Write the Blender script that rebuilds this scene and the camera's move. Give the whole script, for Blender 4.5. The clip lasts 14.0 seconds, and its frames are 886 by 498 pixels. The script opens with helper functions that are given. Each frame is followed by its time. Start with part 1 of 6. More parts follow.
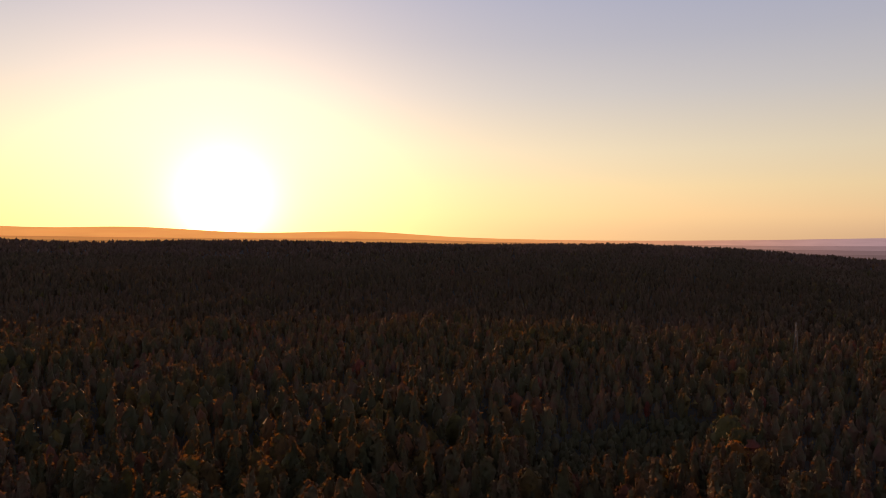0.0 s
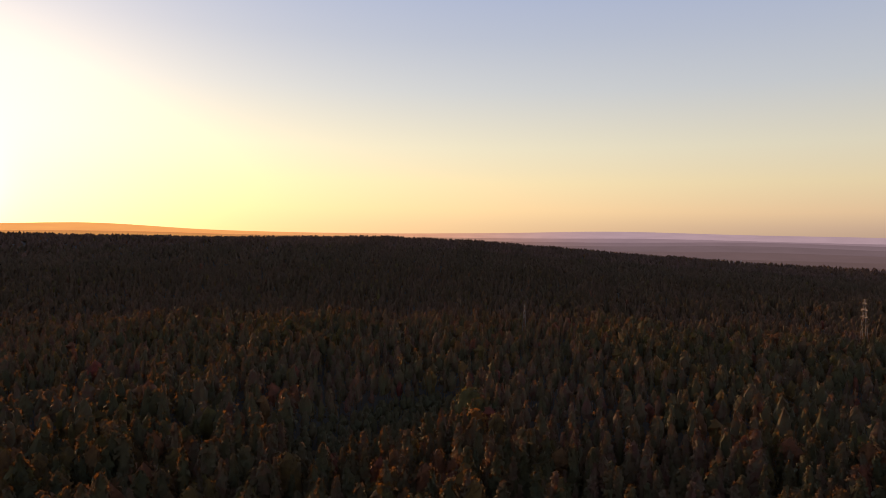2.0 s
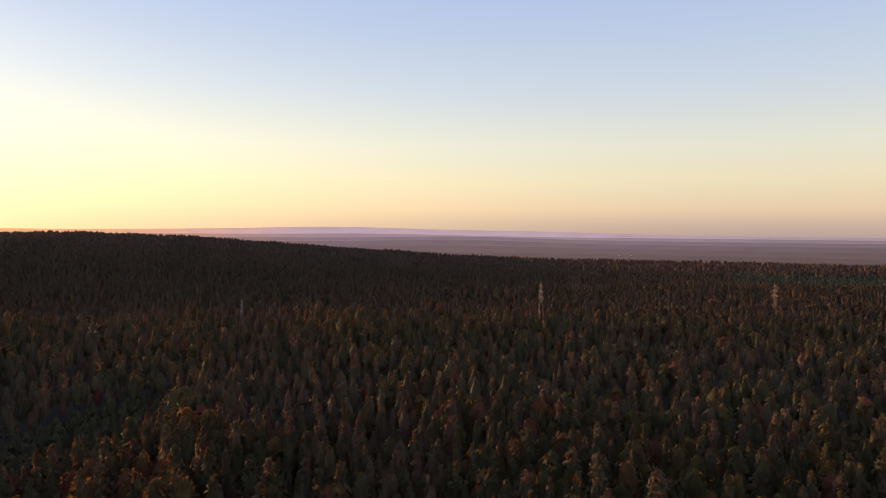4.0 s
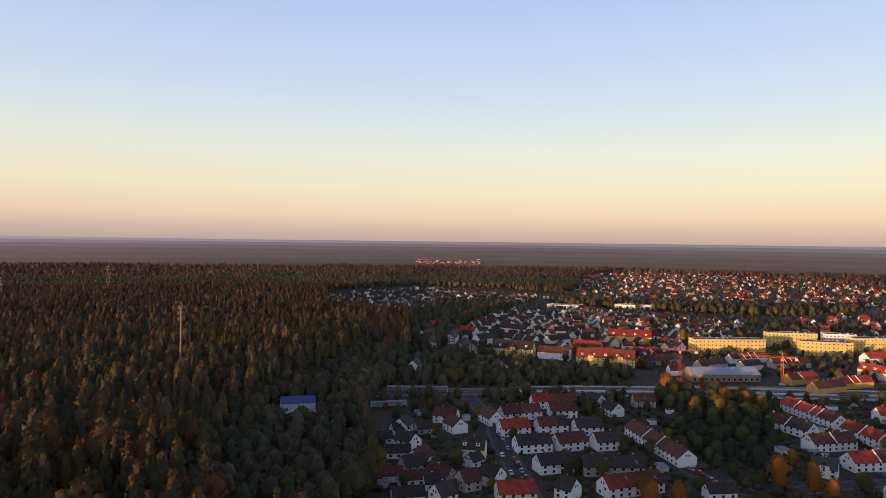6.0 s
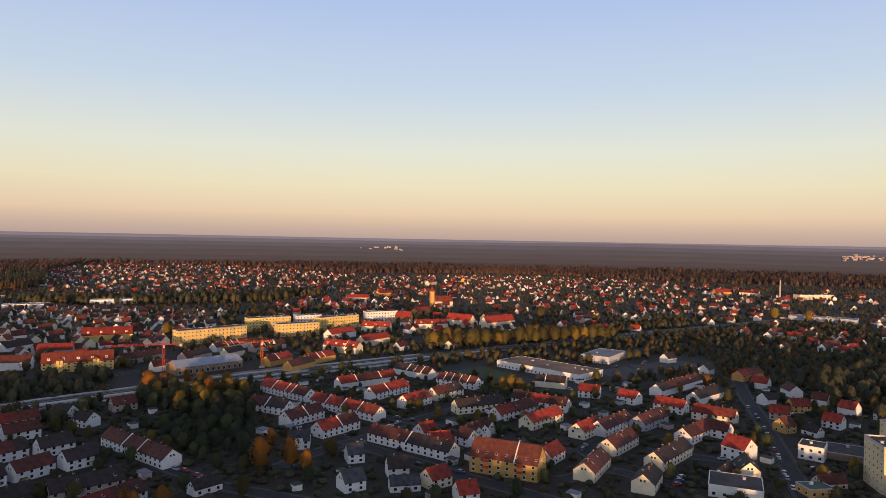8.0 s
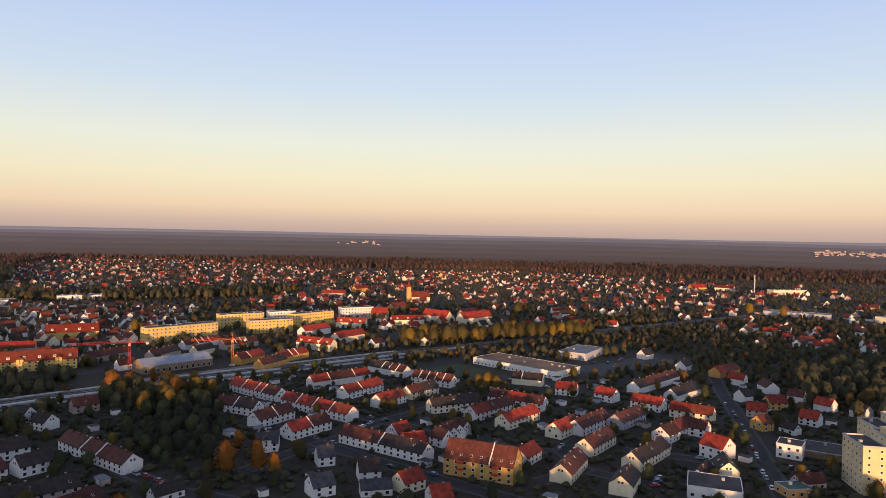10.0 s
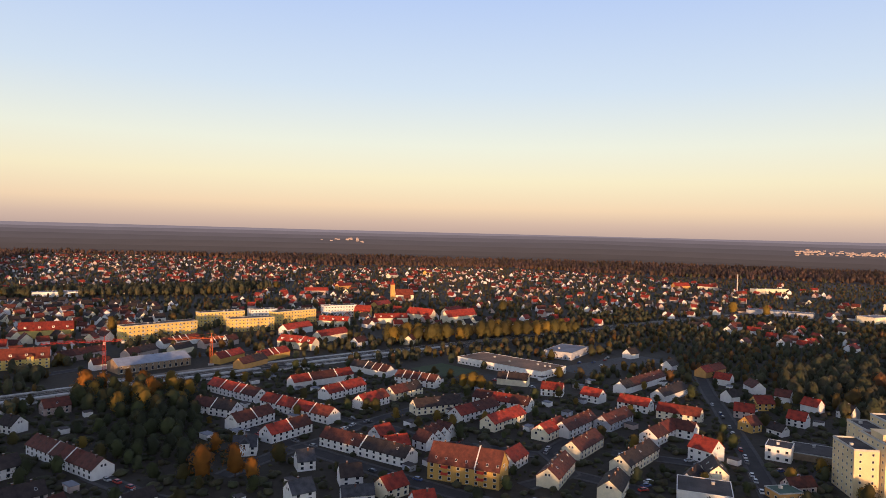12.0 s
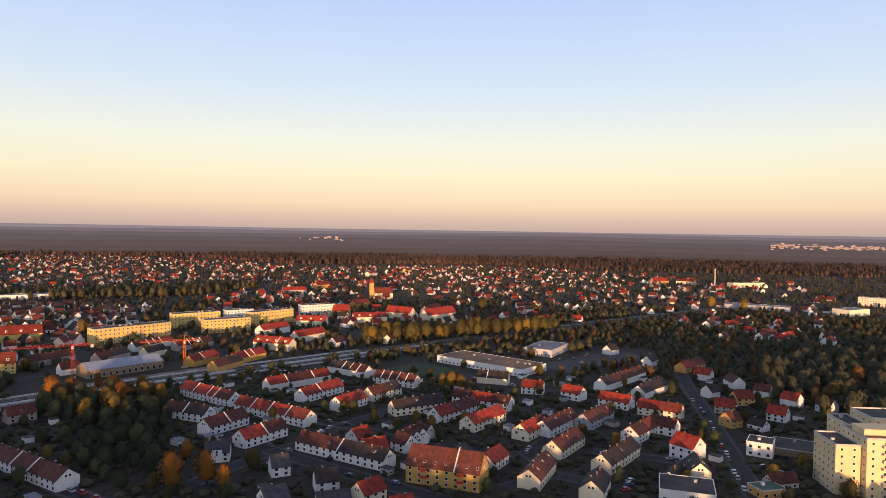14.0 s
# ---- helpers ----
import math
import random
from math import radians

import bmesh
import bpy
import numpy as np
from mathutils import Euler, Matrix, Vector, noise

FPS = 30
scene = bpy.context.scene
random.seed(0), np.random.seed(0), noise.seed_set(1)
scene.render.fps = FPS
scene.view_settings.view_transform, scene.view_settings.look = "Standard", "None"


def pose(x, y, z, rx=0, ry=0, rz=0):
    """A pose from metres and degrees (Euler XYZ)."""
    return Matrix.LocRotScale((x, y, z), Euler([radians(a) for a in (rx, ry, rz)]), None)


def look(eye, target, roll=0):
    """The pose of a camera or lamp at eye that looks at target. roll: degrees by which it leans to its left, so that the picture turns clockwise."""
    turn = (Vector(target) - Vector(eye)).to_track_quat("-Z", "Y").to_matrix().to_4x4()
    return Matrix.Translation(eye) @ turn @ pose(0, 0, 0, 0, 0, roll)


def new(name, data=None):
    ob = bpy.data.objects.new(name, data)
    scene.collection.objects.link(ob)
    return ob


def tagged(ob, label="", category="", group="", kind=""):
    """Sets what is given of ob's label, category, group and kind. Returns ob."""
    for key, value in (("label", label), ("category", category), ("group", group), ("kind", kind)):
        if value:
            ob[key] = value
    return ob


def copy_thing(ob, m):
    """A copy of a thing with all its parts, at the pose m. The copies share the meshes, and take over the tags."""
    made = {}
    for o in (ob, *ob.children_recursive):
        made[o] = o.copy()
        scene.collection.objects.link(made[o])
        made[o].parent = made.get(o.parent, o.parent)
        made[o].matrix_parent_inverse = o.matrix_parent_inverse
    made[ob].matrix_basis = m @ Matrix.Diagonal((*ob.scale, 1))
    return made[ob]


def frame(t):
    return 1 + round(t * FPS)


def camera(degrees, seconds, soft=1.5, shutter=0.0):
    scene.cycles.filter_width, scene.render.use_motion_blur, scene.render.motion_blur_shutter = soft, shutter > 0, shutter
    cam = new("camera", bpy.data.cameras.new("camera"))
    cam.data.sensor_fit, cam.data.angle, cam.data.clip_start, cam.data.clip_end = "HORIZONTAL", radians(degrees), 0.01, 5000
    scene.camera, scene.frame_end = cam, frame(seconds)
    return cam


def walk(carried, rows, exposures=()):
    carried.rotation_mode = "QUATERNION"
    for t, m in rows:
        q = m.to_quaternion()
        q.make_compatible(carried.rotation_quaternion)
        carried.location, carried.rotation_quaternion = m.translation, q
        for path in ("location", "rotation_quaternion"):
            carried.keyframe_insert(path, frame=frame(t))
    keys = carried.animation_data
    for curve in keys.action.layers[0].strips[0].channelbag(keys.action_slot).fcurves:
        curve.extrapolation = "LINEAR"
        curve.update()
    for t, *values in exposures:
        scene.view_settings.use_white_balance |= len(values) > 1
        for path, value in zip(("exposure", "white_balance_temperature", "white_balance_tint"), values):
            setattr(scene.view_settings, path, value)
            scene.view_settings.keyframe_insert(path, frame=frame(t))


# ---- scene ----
# The walk: a drone flies forwards over the wood and turns from the low sun to the town.
PATH = [
    (0, pose(-1.55, -57.75, 106.92, 89.25, -0.81, 161.99)),
    (0.5, pose(-0.09, -56.42, 106.46, 89.19, -0.82, 153.60)),
    (1, pose(1.36, -55.10, 106.00, 89.13, -0.82, 145.20)),
    (1.5, pose(2.81, -53.77, 105.55, 89.07, -0.83, 142.95)),
    (2, pose(3.22, -51.48, 105.01, 88.95, -0.88, 141.30)),
    (2.2, pose(3.38, -50.57, 104.79, 88.90, -0.90, 138.92)),
    (4.3, pose(6.12, -42.57, 102.84, 88.82, -0.68, 110.60)),
    (4.5, pose(5.99, -41.71, 102.65, 88.80, -0.77, 104.48)),
    (5, pose(5.51, -39.57, 102.18, 88.84, -0.80, 87.10)),
    (5.5, pose(4.65, -37.46, 101.69, 89.20, -0.95, 67.42)),
    (6, pose(3.40, -35.25, 101.33, 89.57, -0.77, 46.88)),
    (6.5, pose(1.71, -32.91, 101.26, 89.58, -1.03, 24.44)),
    (7, pose(-0.10, -30.54, 101.42, 89.62, -0.81, 7.94)),
    (7.5, pose(-1.12, -28.07, 101.59, 89.53, -0.90, 5.45)),
    (8, pose(-1.54, -25.57, 101.72, 89.37, -0.99, 4.92)),
    (10.5, pose(-0.19, -13.33, 101.92, 88.95, -1.17, 2.71)),
    (11, pose(-0.32, -11.08, 101.92, 88.92, -1.30, 2.33)),
    (11.5, pose(-0.66, -8.94, 101.95, 88.84, -1.46, 1.97)),
    (12, pose(-1.21, -6.97, 101.99, 88.78, -1.41, 1.72)),
    (12.5, pose(-1.55, -5.14, 101.99, 88.74, -1.27, 1.58)),
    (13, pose(-1.47, -3.39, 101.95, 88.70, -1.09, 1.17)),
    (13.5, pose(-0.88, -1.71, 101.96, 88.66, -0.92, 0.63)),
    (14, pose(0.01, -0.07, 101.98, 88.59, -0.86, 0.00)),
]
cam = camera(66.7, 14.0, soft=0.7)
EXPOSURES = [(0.0, -0.68, 8000, 20), (1.0, -0.64, 7800, 17), (2.2, -0.42, 7300, 13), (4.3, -0.1, 6700, 10), (5.0, 0.0, 6500, 10), (6.0, -0.08, 6500, 10), (7.0, -0.22, 6500, 10), (8.2, -0.24, 6500, 10), (10.5, -0.09, 6500, 10), (12.0, -0.08, 6500, 10), (14.0, 0.0, 6500, 10)]
walk(cam, PATH, EXPOSURES)

# Light: a low evening sun behind the wood (towards -y) and the clear sky.
SUN_UP = 2.9
sun = new("sun", bpy.data.lights.new("sun", "SUN"))
sun.data.energy, sun.data.angle, sun.data.color = 6.5, radians(0.6), (1.0, 0.54, 0.25)
sun.matrix_world = look((0, -200, 200 * math.tan(radians(SUN_UP))), (0, 0, 0))
world = bpy.data.worlds.new("world")
scene.world = world
world.use_nodes = True
wn, wl = world.node_tree.nodes, world.node_tree.links
sky = wn.new("ShaderNodeTexSky")
sky.sky_type, sky.sun_disc = "NISHITA", False
sky.sun_elevation, sky.sun_rotation = radians(SUN_UP), radians(180)
sky.altitude, sky.air_density, sky.dust_density, sky.ozone_density = 350, 1.0, 0.6, 1.0
# Evening colours of a clear sky by height: rose at the skyline, cream, then blue towards the zenith.
way = wn.new("ShaderNodeTexCoord").outputs["Generated"]
height = wn.new("ShaderNodeSeparateXYZ")
wl.new(way, height.inputs["Vector"])
ramp = wn.new("ShaderNodeValToRGB")
wl.new(height.outputs["Z"], ramp.inputs["Fac"])
SKY = ((0.0, (0.42, 0.34, 0.35)), (0.018, (0.54, 0.42, 0.4)), (0.04, (0.77, 0.58, 0.45)), (0.08, (0.83, 0.73, 0.54)), (0.13, (0.78, 0.78, 0.69)), (0.21, (0.6, 0.69, 0.83)), (0.34, (0.44, 0.56, 0.87)), (0.5, (0.27, 0.31, 0.5)), (0.75, (0.18, 0.2, 0.33)), (1.0, (0.14, 0.155, 0.27)))
while len(ramp.color_ramp.elements) < len(SKY):
    ramp.color_ramp.elements.new(0.5)
for e, (at, c) in zip(ramp.color_ramp.elements, SKY):
    e.position, e.color = at, (*c, 1)
# The aureole round the low sun, wide and pale, brightest in the middle.
toward = wn.new("ShaderNodeVectorMath")
toward.operation = "DOT_PRODUCT"
toward.inputs[1].default_value = (0, -math.cos(radians(SUN_UP)), math.sin(radians(SUN_UP)))
wl.new(way, toward.inputs[0])
near = wn.new("ShaderNodeMath")
near.operation = "MAXIMUM"
near.inputs[1].default_value = 0.0
wl.new(toward.outputs["Value"], near.inputs[0])
total = None
for power, color in ((4, (0.07, 0.07, 0.07)), (12, (0.22, 0.18, 0.12)), (40, (0.7, 0.57, 0.4)), (560, (3.2, 2.7, 2.0))):
    k, tint = wn.new("ShaderNodeMath"), wn.new("ShaderNodeVectorMath")
    k.operation, tint.operation = "POWER", "SCALE"
    k.inputs[1].default_value = power
    tint.inputs[0].default_value = color
    wl.new(near.outputs["Value"], k.inputs[0]), wl.new(k.outputs["Value"], tint.inputs["Scale"])
    if total is None:
        total = tint.outputs["Vector"]
    else:
        add = wn.new("ShaderNodeVectorMath")
        wl.new(total, add.inputs[0]), wl.new(tint.outputs["Vector"], add.inputs[1])
        total = add.outputs["Vector"]
# The glow lies along the skyline on the sun's side.
band, side, low = wn.new("ShaderNodeValToRGB"), wn.new("ShaderNodeMath"), wn.new("ShaderNodeVectorMath")
wl.new(height.outputs["Z"], band.inputs["Fac"])
GLOW = ((0.0, (0.72, 0.52, 0.13)), (0.1, (0.34, 0.28, 0.13)), (0.28, (0.05, 0.04, 0.03)), (0.5, (0, 0, 0)))
while len(band.color_ramp.elements) < len(GLOW):
    band.color_ramp.elements.new(0.5)
for e, (at, c) in zip(band.color_ramp.elements, GLOW):
    e.position, e.color = at, (*c, 1)
side.operation, side.inputs[1].default_value, low.operation = "POWER", 1.9, "SCALE"
wl.new(near.outputs["Value"], side.inputs[0]), wl.new(side.outputs["Value"], low.inputs["Scale"]), wl.new(band.outputs["Color"], low.inputs[0])
air = wn.new("ShaderNodeVectorMath")
air.operation = "SCALE"
air.inputs["Scale"].default_value = 0.05
wl.new(sky.outputs["Color"], air.inputs[0])
for piece in (ramp.outputs["Color"], low.outputs["Vector"], air.outputs["Vector"]):
    add = wn.new("ShaderNodeVectorMath")
    wl.new(total, add.inputs[0]), wl.new(piece, add.inputs[1])
    total = add.outputs["Vector"]
wl.new(total, wn["Background"].inputs["Color"])
wn["Background"].inputs["Strength"].default_value = 1.0


# ---- materials ----
def material(name, color, rough=0.8, vary=0.15, scale=0.5, bump=0.1, metal=0.0, per_object=0.0, tone=0.0, second=None, coat=0.0):
    """A surface with stains at a large scale, grain at a small one, and relief."""
    m = bpy.data.materials.new(name)
    m.use_nodes = True
    n, l = m.node_tree.nodes, m.node_tree.links
    b = n["Principled BSDF"]
    b.inputs["Roughness"].default_value, b.inputs["Metallic"].default_value = rough, metal
    b.inputs["Coat Weight"].default_value = coat
    where = n.new("ShaderNodeTexCoord").outputs["Object"]
    big, small = n.new("ShaderNodeTexNoise"), n.new("ShaderNodeTexNoise")
    big.inputs["Scale"].default_value, small.inputs["Scale"].default_value = scale, scale * 11
    big.inputs["Detail"].default_value = small.inputs["Detail"].default_value = 4
    l.new(where, big.inputs["Vector"]), l.new(where, small.inputs["Vector"])
    mix = n.new("ShaderNodeMix")
    mix.data_type = "RGBA"
    c = Vector(color)
    d = Vector(second) if second else c * (1 - vary * 2.2)
    mix.inputs["A"].default_value, mix.inputs["B"].default_value = (*(c * (1 + vary * 0.4)), 1), (*d, 1)
    ramp = n.new("ShaderNodeMapRange")
    ramp.inputs["From Min"].default_value, ramp.inputs["From Max"].default_value = 0.3, 0.72
    l.new(big.outputs["Fac"], ramp.inputs["Value"]), l.new(ramp.outputs["Result"], mix.inputs["Factor"])
    value = n.new("ShaderNodeHueSaturation")
    l.new(mix.outputs["Result"], value.inputs["Color"])
    grain = n.new("ShaderNodeMapRange")
    grain.inputs["From Min"].default_value, grain.inputs["From Max"].default_value = 0.25, 0.75
    grain.inputs["To Min"].default_value, grain.inputs["To Max"].default_value = 1 - vary, 1 + vary
    l.new(small.outputs["Fac"], grain.inputs["Value"])
    out = grain.outputs["Result"]
    if per_object:
        info, spread, times = n.new("ShaderNodeObjectInfo"), n.new("ShaderNodeMapRange"), n.new("ShaderNodeMath")
        spread.inputs["To Min"].default_value, spread.inputs["To Max"].default_value = 1 - per_object, 1 + per_object
        times.operation = "MULTIPLY"
        l.new(info.outputs["Random"], spread.inputs["Value"])
        l.new(spread.outputs["Result"], times.inputs[0]), l.new(out, times.inputs[1])
        out = times.outputs["Value"]
    l.new(out, value.inputs["Value"])
    if tone:
        at, hue, bright, product = n.new("ShaderNodeAttribute"), n.new("ShaderNodeMapRange"), n.new("ShaderNodeMapRange"), n.new("ShaderNodeMath")
        at.attribute_name = "tone"
        hue.inputs["To Min"].default_value, hue.inputs["To Max"].default_value = 0.5 - tone * 0.09, 0.5 + tone * 0.06
        bright.inputs["To Min"].default_value, bright.inputs["To Max"].default_value = 1.45, 0.6
        product.operation = "MULTIPLY"
        l.new(at.outputs["Fac"], hue.inputs["Value"]), l.new(at.outputs["Fac"], bright.inputs["Value"])
        l.new(bright.outputs["Result"], product.inputs[0]), l.new(out, product.inputs[1])
        l.new(hue.outputs["Result"], value.inputs["Hue"]), l.new(product.outputs["Value"], value.inputs["Value"])
    l.new(value.outputs["Color"], b.inputs["Base Color"])
    if bump:
        relief = n.new("ShaderNodeBump")
        relief.inputs["Strength"].default_value, relief.inputs["Distance"].default_value = bump, 0.05
        l.new(small.outputs["Fac"], relief.inputs["Height"]), l.new(relief.outputs["Normal"], b.inputs["Normal"])
    return m


def tiles(name, color, rough=0.75):
    """Clay roof tiles: courses 0.33 m high with weathered patches."""
    m = material(name, color, rough, 0.28, 0.5, 0.0, per_object=0.35)
    n, l = m.node_tree.nodes, m.node_tree.links
    wave = n.new("ShaderNodeTexWave")
    wave.bands_direction = "Z"
    wave.inputs["Scale"].default_value, wave.inputs["Distortion"].default_value = 1.45, 0.4
    across = n.new("ShaderNodeTexWave")
    across.bands_direction = "X"
    across.inputs["Scale"].default_value = 1.1
    where = n.new("ShaderNodeTexCoord").outputs["Object"]
    l.new(where, wave.inputs["Vector"]), l.new(where, across.inputs["Vector"])
    add = n.new("ShaderNodeMath")
    l.new(wave.outputs["Fac"], add.inputs[0]), l.new(across.outputs["Fac"], add.inputs[1])
    relief = n.new("ShaderNodeBump")
    relief.inputs["Strength"].default_value, relief.inputs["Distance"].default_value = 0.5, 0.05
    l.new(add.outputs["Value"], relief.inputs["Height"])
    l.new(relief.outputs["Normal"], n["Principled BSDF"].inputs["Normal"])
    return m


WALL = {
    "W": material("white_plaster", (0.82, 0.81, 0.79), 0.9, 0.06, 0.4, 0.1, per_object=0.08),
    "C": material("cream_plaster", (0.8, 0.73, 0.55), 0.9, 0.07, 0.4, 0.1, per_object=0.08),
    "Y": material("yellow_plaster", (0.58, 0.36, 0.1), 0.9, 0.08, 0.4, 0.1, per_object=0.08),
    "O": material("orange_plaster", (0.66, 0.36, 0.12), 0.9, 0.08, 0.4, 0.1, per_object=0.08),
    "P": material("pinkish_grey_plaster", (0.5, 0.4, 0.36), 0.9, 0.08, 0.4, 0.1, per_object=0.08),
    "T": material("pale_cream_render", (0.74, 0.6, 0.36), 0.9, 0.06, 0.2, 0.1, per_object=0.04),
    "L": material("lemon_plaster", (0.76, 0.55, 0.17), 0.9, 0.07, 0.4, 0.1, per_object=0.05),
    "G": material("grey_blue_plaster", (0.42, 0.44, 0.5), 0.9, 0.08, 0.4, 0.1, per_object=0.08),
}
TAN = material("tan_plaster", (0.3, 0.22, 0.15), 0.9, 0.12, 0.4, 0.1)
TIMBER = material("dark_timber", (0.06, 0.03, 0.02), 0.8, 0.2, 1.5, 0.1)
WALL_WORD = {"L": "lemon yellow plastered", "W": "white plastered", "C": "cream plastered", "Y": "yellow plastered", "O": "orange plastered", "P": "pinkish grey plastered", "G": "grey-blue plastered"}
ROOF = {
    "R": tiles("red_tiles", (0.33, 0.036, 0.016)),
    "B": tiles("brown_tiles", (0.105, 0.028, 0.017)),
    "M": tiles("rust_red_tiles", (0.17, 0.032, 0.014)),
    "D": tiles("dark_tiles", (0.036, 0.025, 0.022)),
    "S": tiles("slate_tiles", (0.06, 0.063, 0.075)),
}
ROOF_WORD = {"M": "rust-red tiled roof", "R": "bright red tiled roof", "B": "red-brown tiled roof", "D": "dark brown tiled roof", "S": "slate grey roof"}
GLASS = material("window_glass", (0.03, 0.035, 0.045), 0.12, 0.1, 2.0, 0.0)
FRAME = material("white_window_frame", (0.75, 0.75, 0.73), 0.5, 0.05, 2.0, 0.0)
DOOR = material("dark_wooden_door", (0.12, 0.07, 0.04), 0.6, 0.2, 2.0, 0.1, per_object=0.3)
BRICK = material("chimney_brick", (0.16, 0.08, 0.06), 0.9, 0.2, 3.0, 0.3)
CONCRETE = material("pale_concrete", (0.56, 0.55, 0.52), 0.9, 0.15, 0.3, 0.2)
FLAT_ROOF = material("bitumen_roof", (0.08, 0.07, 0.068), 0.9, 0.25, 0.15, 0.2)
PALE_ROOF = material("pale_gravel_roof", (0.22, 0.235, 0.27), 0.8, 0.15, 0.1, 0.2)
BROWN_ROOF = material("brown_gravel_roof", (0.3, 0.17, 0.1), 0.9, 0.2, 0.08, 0.3)
ASPHALT = material("asphalt", (0.042, 0.039, 0.037), 0.9, 0.2, 0.15, 0.2)
PAVING = material("paving", (0.08, 0.076, 0.072), 0.9, 0.15, 0.4, 0.2)
BALLAST = material("ballast", (0.05, 0.05, 0.042), 0.95, 0.3, 0.3, 0.4)
TRACK_STONE = material("track_stone", (0.12, 0.11, 0.1), 0.95, 0.25, 0.3, 0.4)
STEEL = material("rail_steel", (0.45, 0.42, 0.4), 0.35, 0.15, 0.5, 0.0, metal=0.8)
GALVANISED = material("galvanised_steel", (0.2, 0.125, 0.075), 0.7, 0.1, 0.6, 0.0)
DARK_STEEL = material("weathered_lattice_steel", (0.22, 0.18, 0.16), 0.7, 0.15, 0.6, 0.0)
ORANGE_PAINT = material("orange_crane_paint", (0.75, 0.16, 0.03), 0.5, 0.1, 0.8, 0.0)
RED_PAINT = material("red_crane_paint", (0.55, 0.05, 0.03), 0.5, 0.1, 0.8, 0.0)
GREEN_ROOF = material("green_roof_sheet", (0.06, 0.12, 0.08), 0.7, 0.15, 0.3, 0.1)
BROWN_STRIP = material("brown_stair_panels", (0.3, 0.12, 0.04), 0.6, 0.2, 0.8, 0.1)
BLUE_SHEET = material("blue_sheet_metal", (0.035, 0.055, 0.2), 0.5, 0.12, 0.3, 0.0)
BLUE_GREY_SHEET = material("blue_grey_sheet_metal", (0.3, 0.35, 0.44), 0.45, 0.1, 0.3, 0.0)
PALE_SHEET = material("pale_sheet_metal", (0.55, 0.6, 0.66), 0.5, 0.08, 0.3, 0.0)
TYRE = material("tyre_rubber", (0.02, 0.02, 0.02), 0.9, 0.1, 4.0, 0.0)
BARK = material("bark", (0.09, 0.06, 0.04), 0.95, 0.3, 1.0, 0.5)
SOIL = material("bare_earth", (0.3, 0.25, 0.19), 0.95, 0.25, 0.12, 0.3)
LAWN = material("lawn", (0.05, 0.075, 0.025), 0.95, 0.3, 0.12, 0.3, second=(0.035, 0.05, 0.02))
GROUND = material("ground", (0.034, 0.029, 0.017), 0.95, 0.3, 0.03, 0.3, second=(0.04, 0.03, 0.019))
NEEDLES = material("conifer_needles", (0.078, 0.084, 0.038), 0.85, 0.3, 0.3, 0.0, tone=0.8, second=(0.105, 0.07, 0.028))
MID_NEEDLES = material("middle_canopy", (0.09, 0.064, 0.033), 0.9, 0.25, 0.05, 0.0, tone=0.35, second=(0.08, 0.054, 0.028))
# Lighter and browner than the near wood: distance haze put into the colour.
FAR_NEEDLES = material("far_haze_canopy", (0.125, 0.08, 0.054), 0.9, 0.25, 0.02, 0.0, tone=0.3, second=(0.1, 0.064, 0.046))
AUTUMN = material("autumn_leaves", (0.17, 0.1, 0.024), 0.85, 0.25, 0.3, 0.0, tone=0.9, second=(0.06, 0.045, 0.016))
DARK_LEAVES = material("dark_canopy", (0.066, 0.078, 0.035), 0.9, 0.25, 0.2, 0.0, tone=0.3, second=(0.078, 0.062, 0.034))
# Wooded far ground, lighter and greyer with distance haze mixed into its colour.
FARWOOD = material("far_wood_haze", (0.078, 0.059, 0.053), 0.95, 0.25, 0.006, 0.4, second=(0.05, 0.04, 0.036))
LEAF = {
    "green": material("green_leaves", (0.075, 0.092, 0.032), 0.85, 0.25, 0.5, 0.0, per_object=0.35),
    "dark": material("dark_leaves", (0.058, 0.07, 0.032), 0.85, 0.25, 0.5, 0.0, per_object=0.35),
    "yellow": material("yellow_leaves", (0.24, 0.16, 0.025), 0.85, 0.25, 0.5, 0.0, per_object=0.3),
    "orange": material("orange_leaves", (0.32, 0.13, 0.015), 0.85, 0.25, 0.5, 0.0, per_object=0.3),
    "olive": material("olive_leaves", (0.1, 0.085, 0.022), 0.85, 0.25, 0.5, 0.0, per_object=0.35),
}
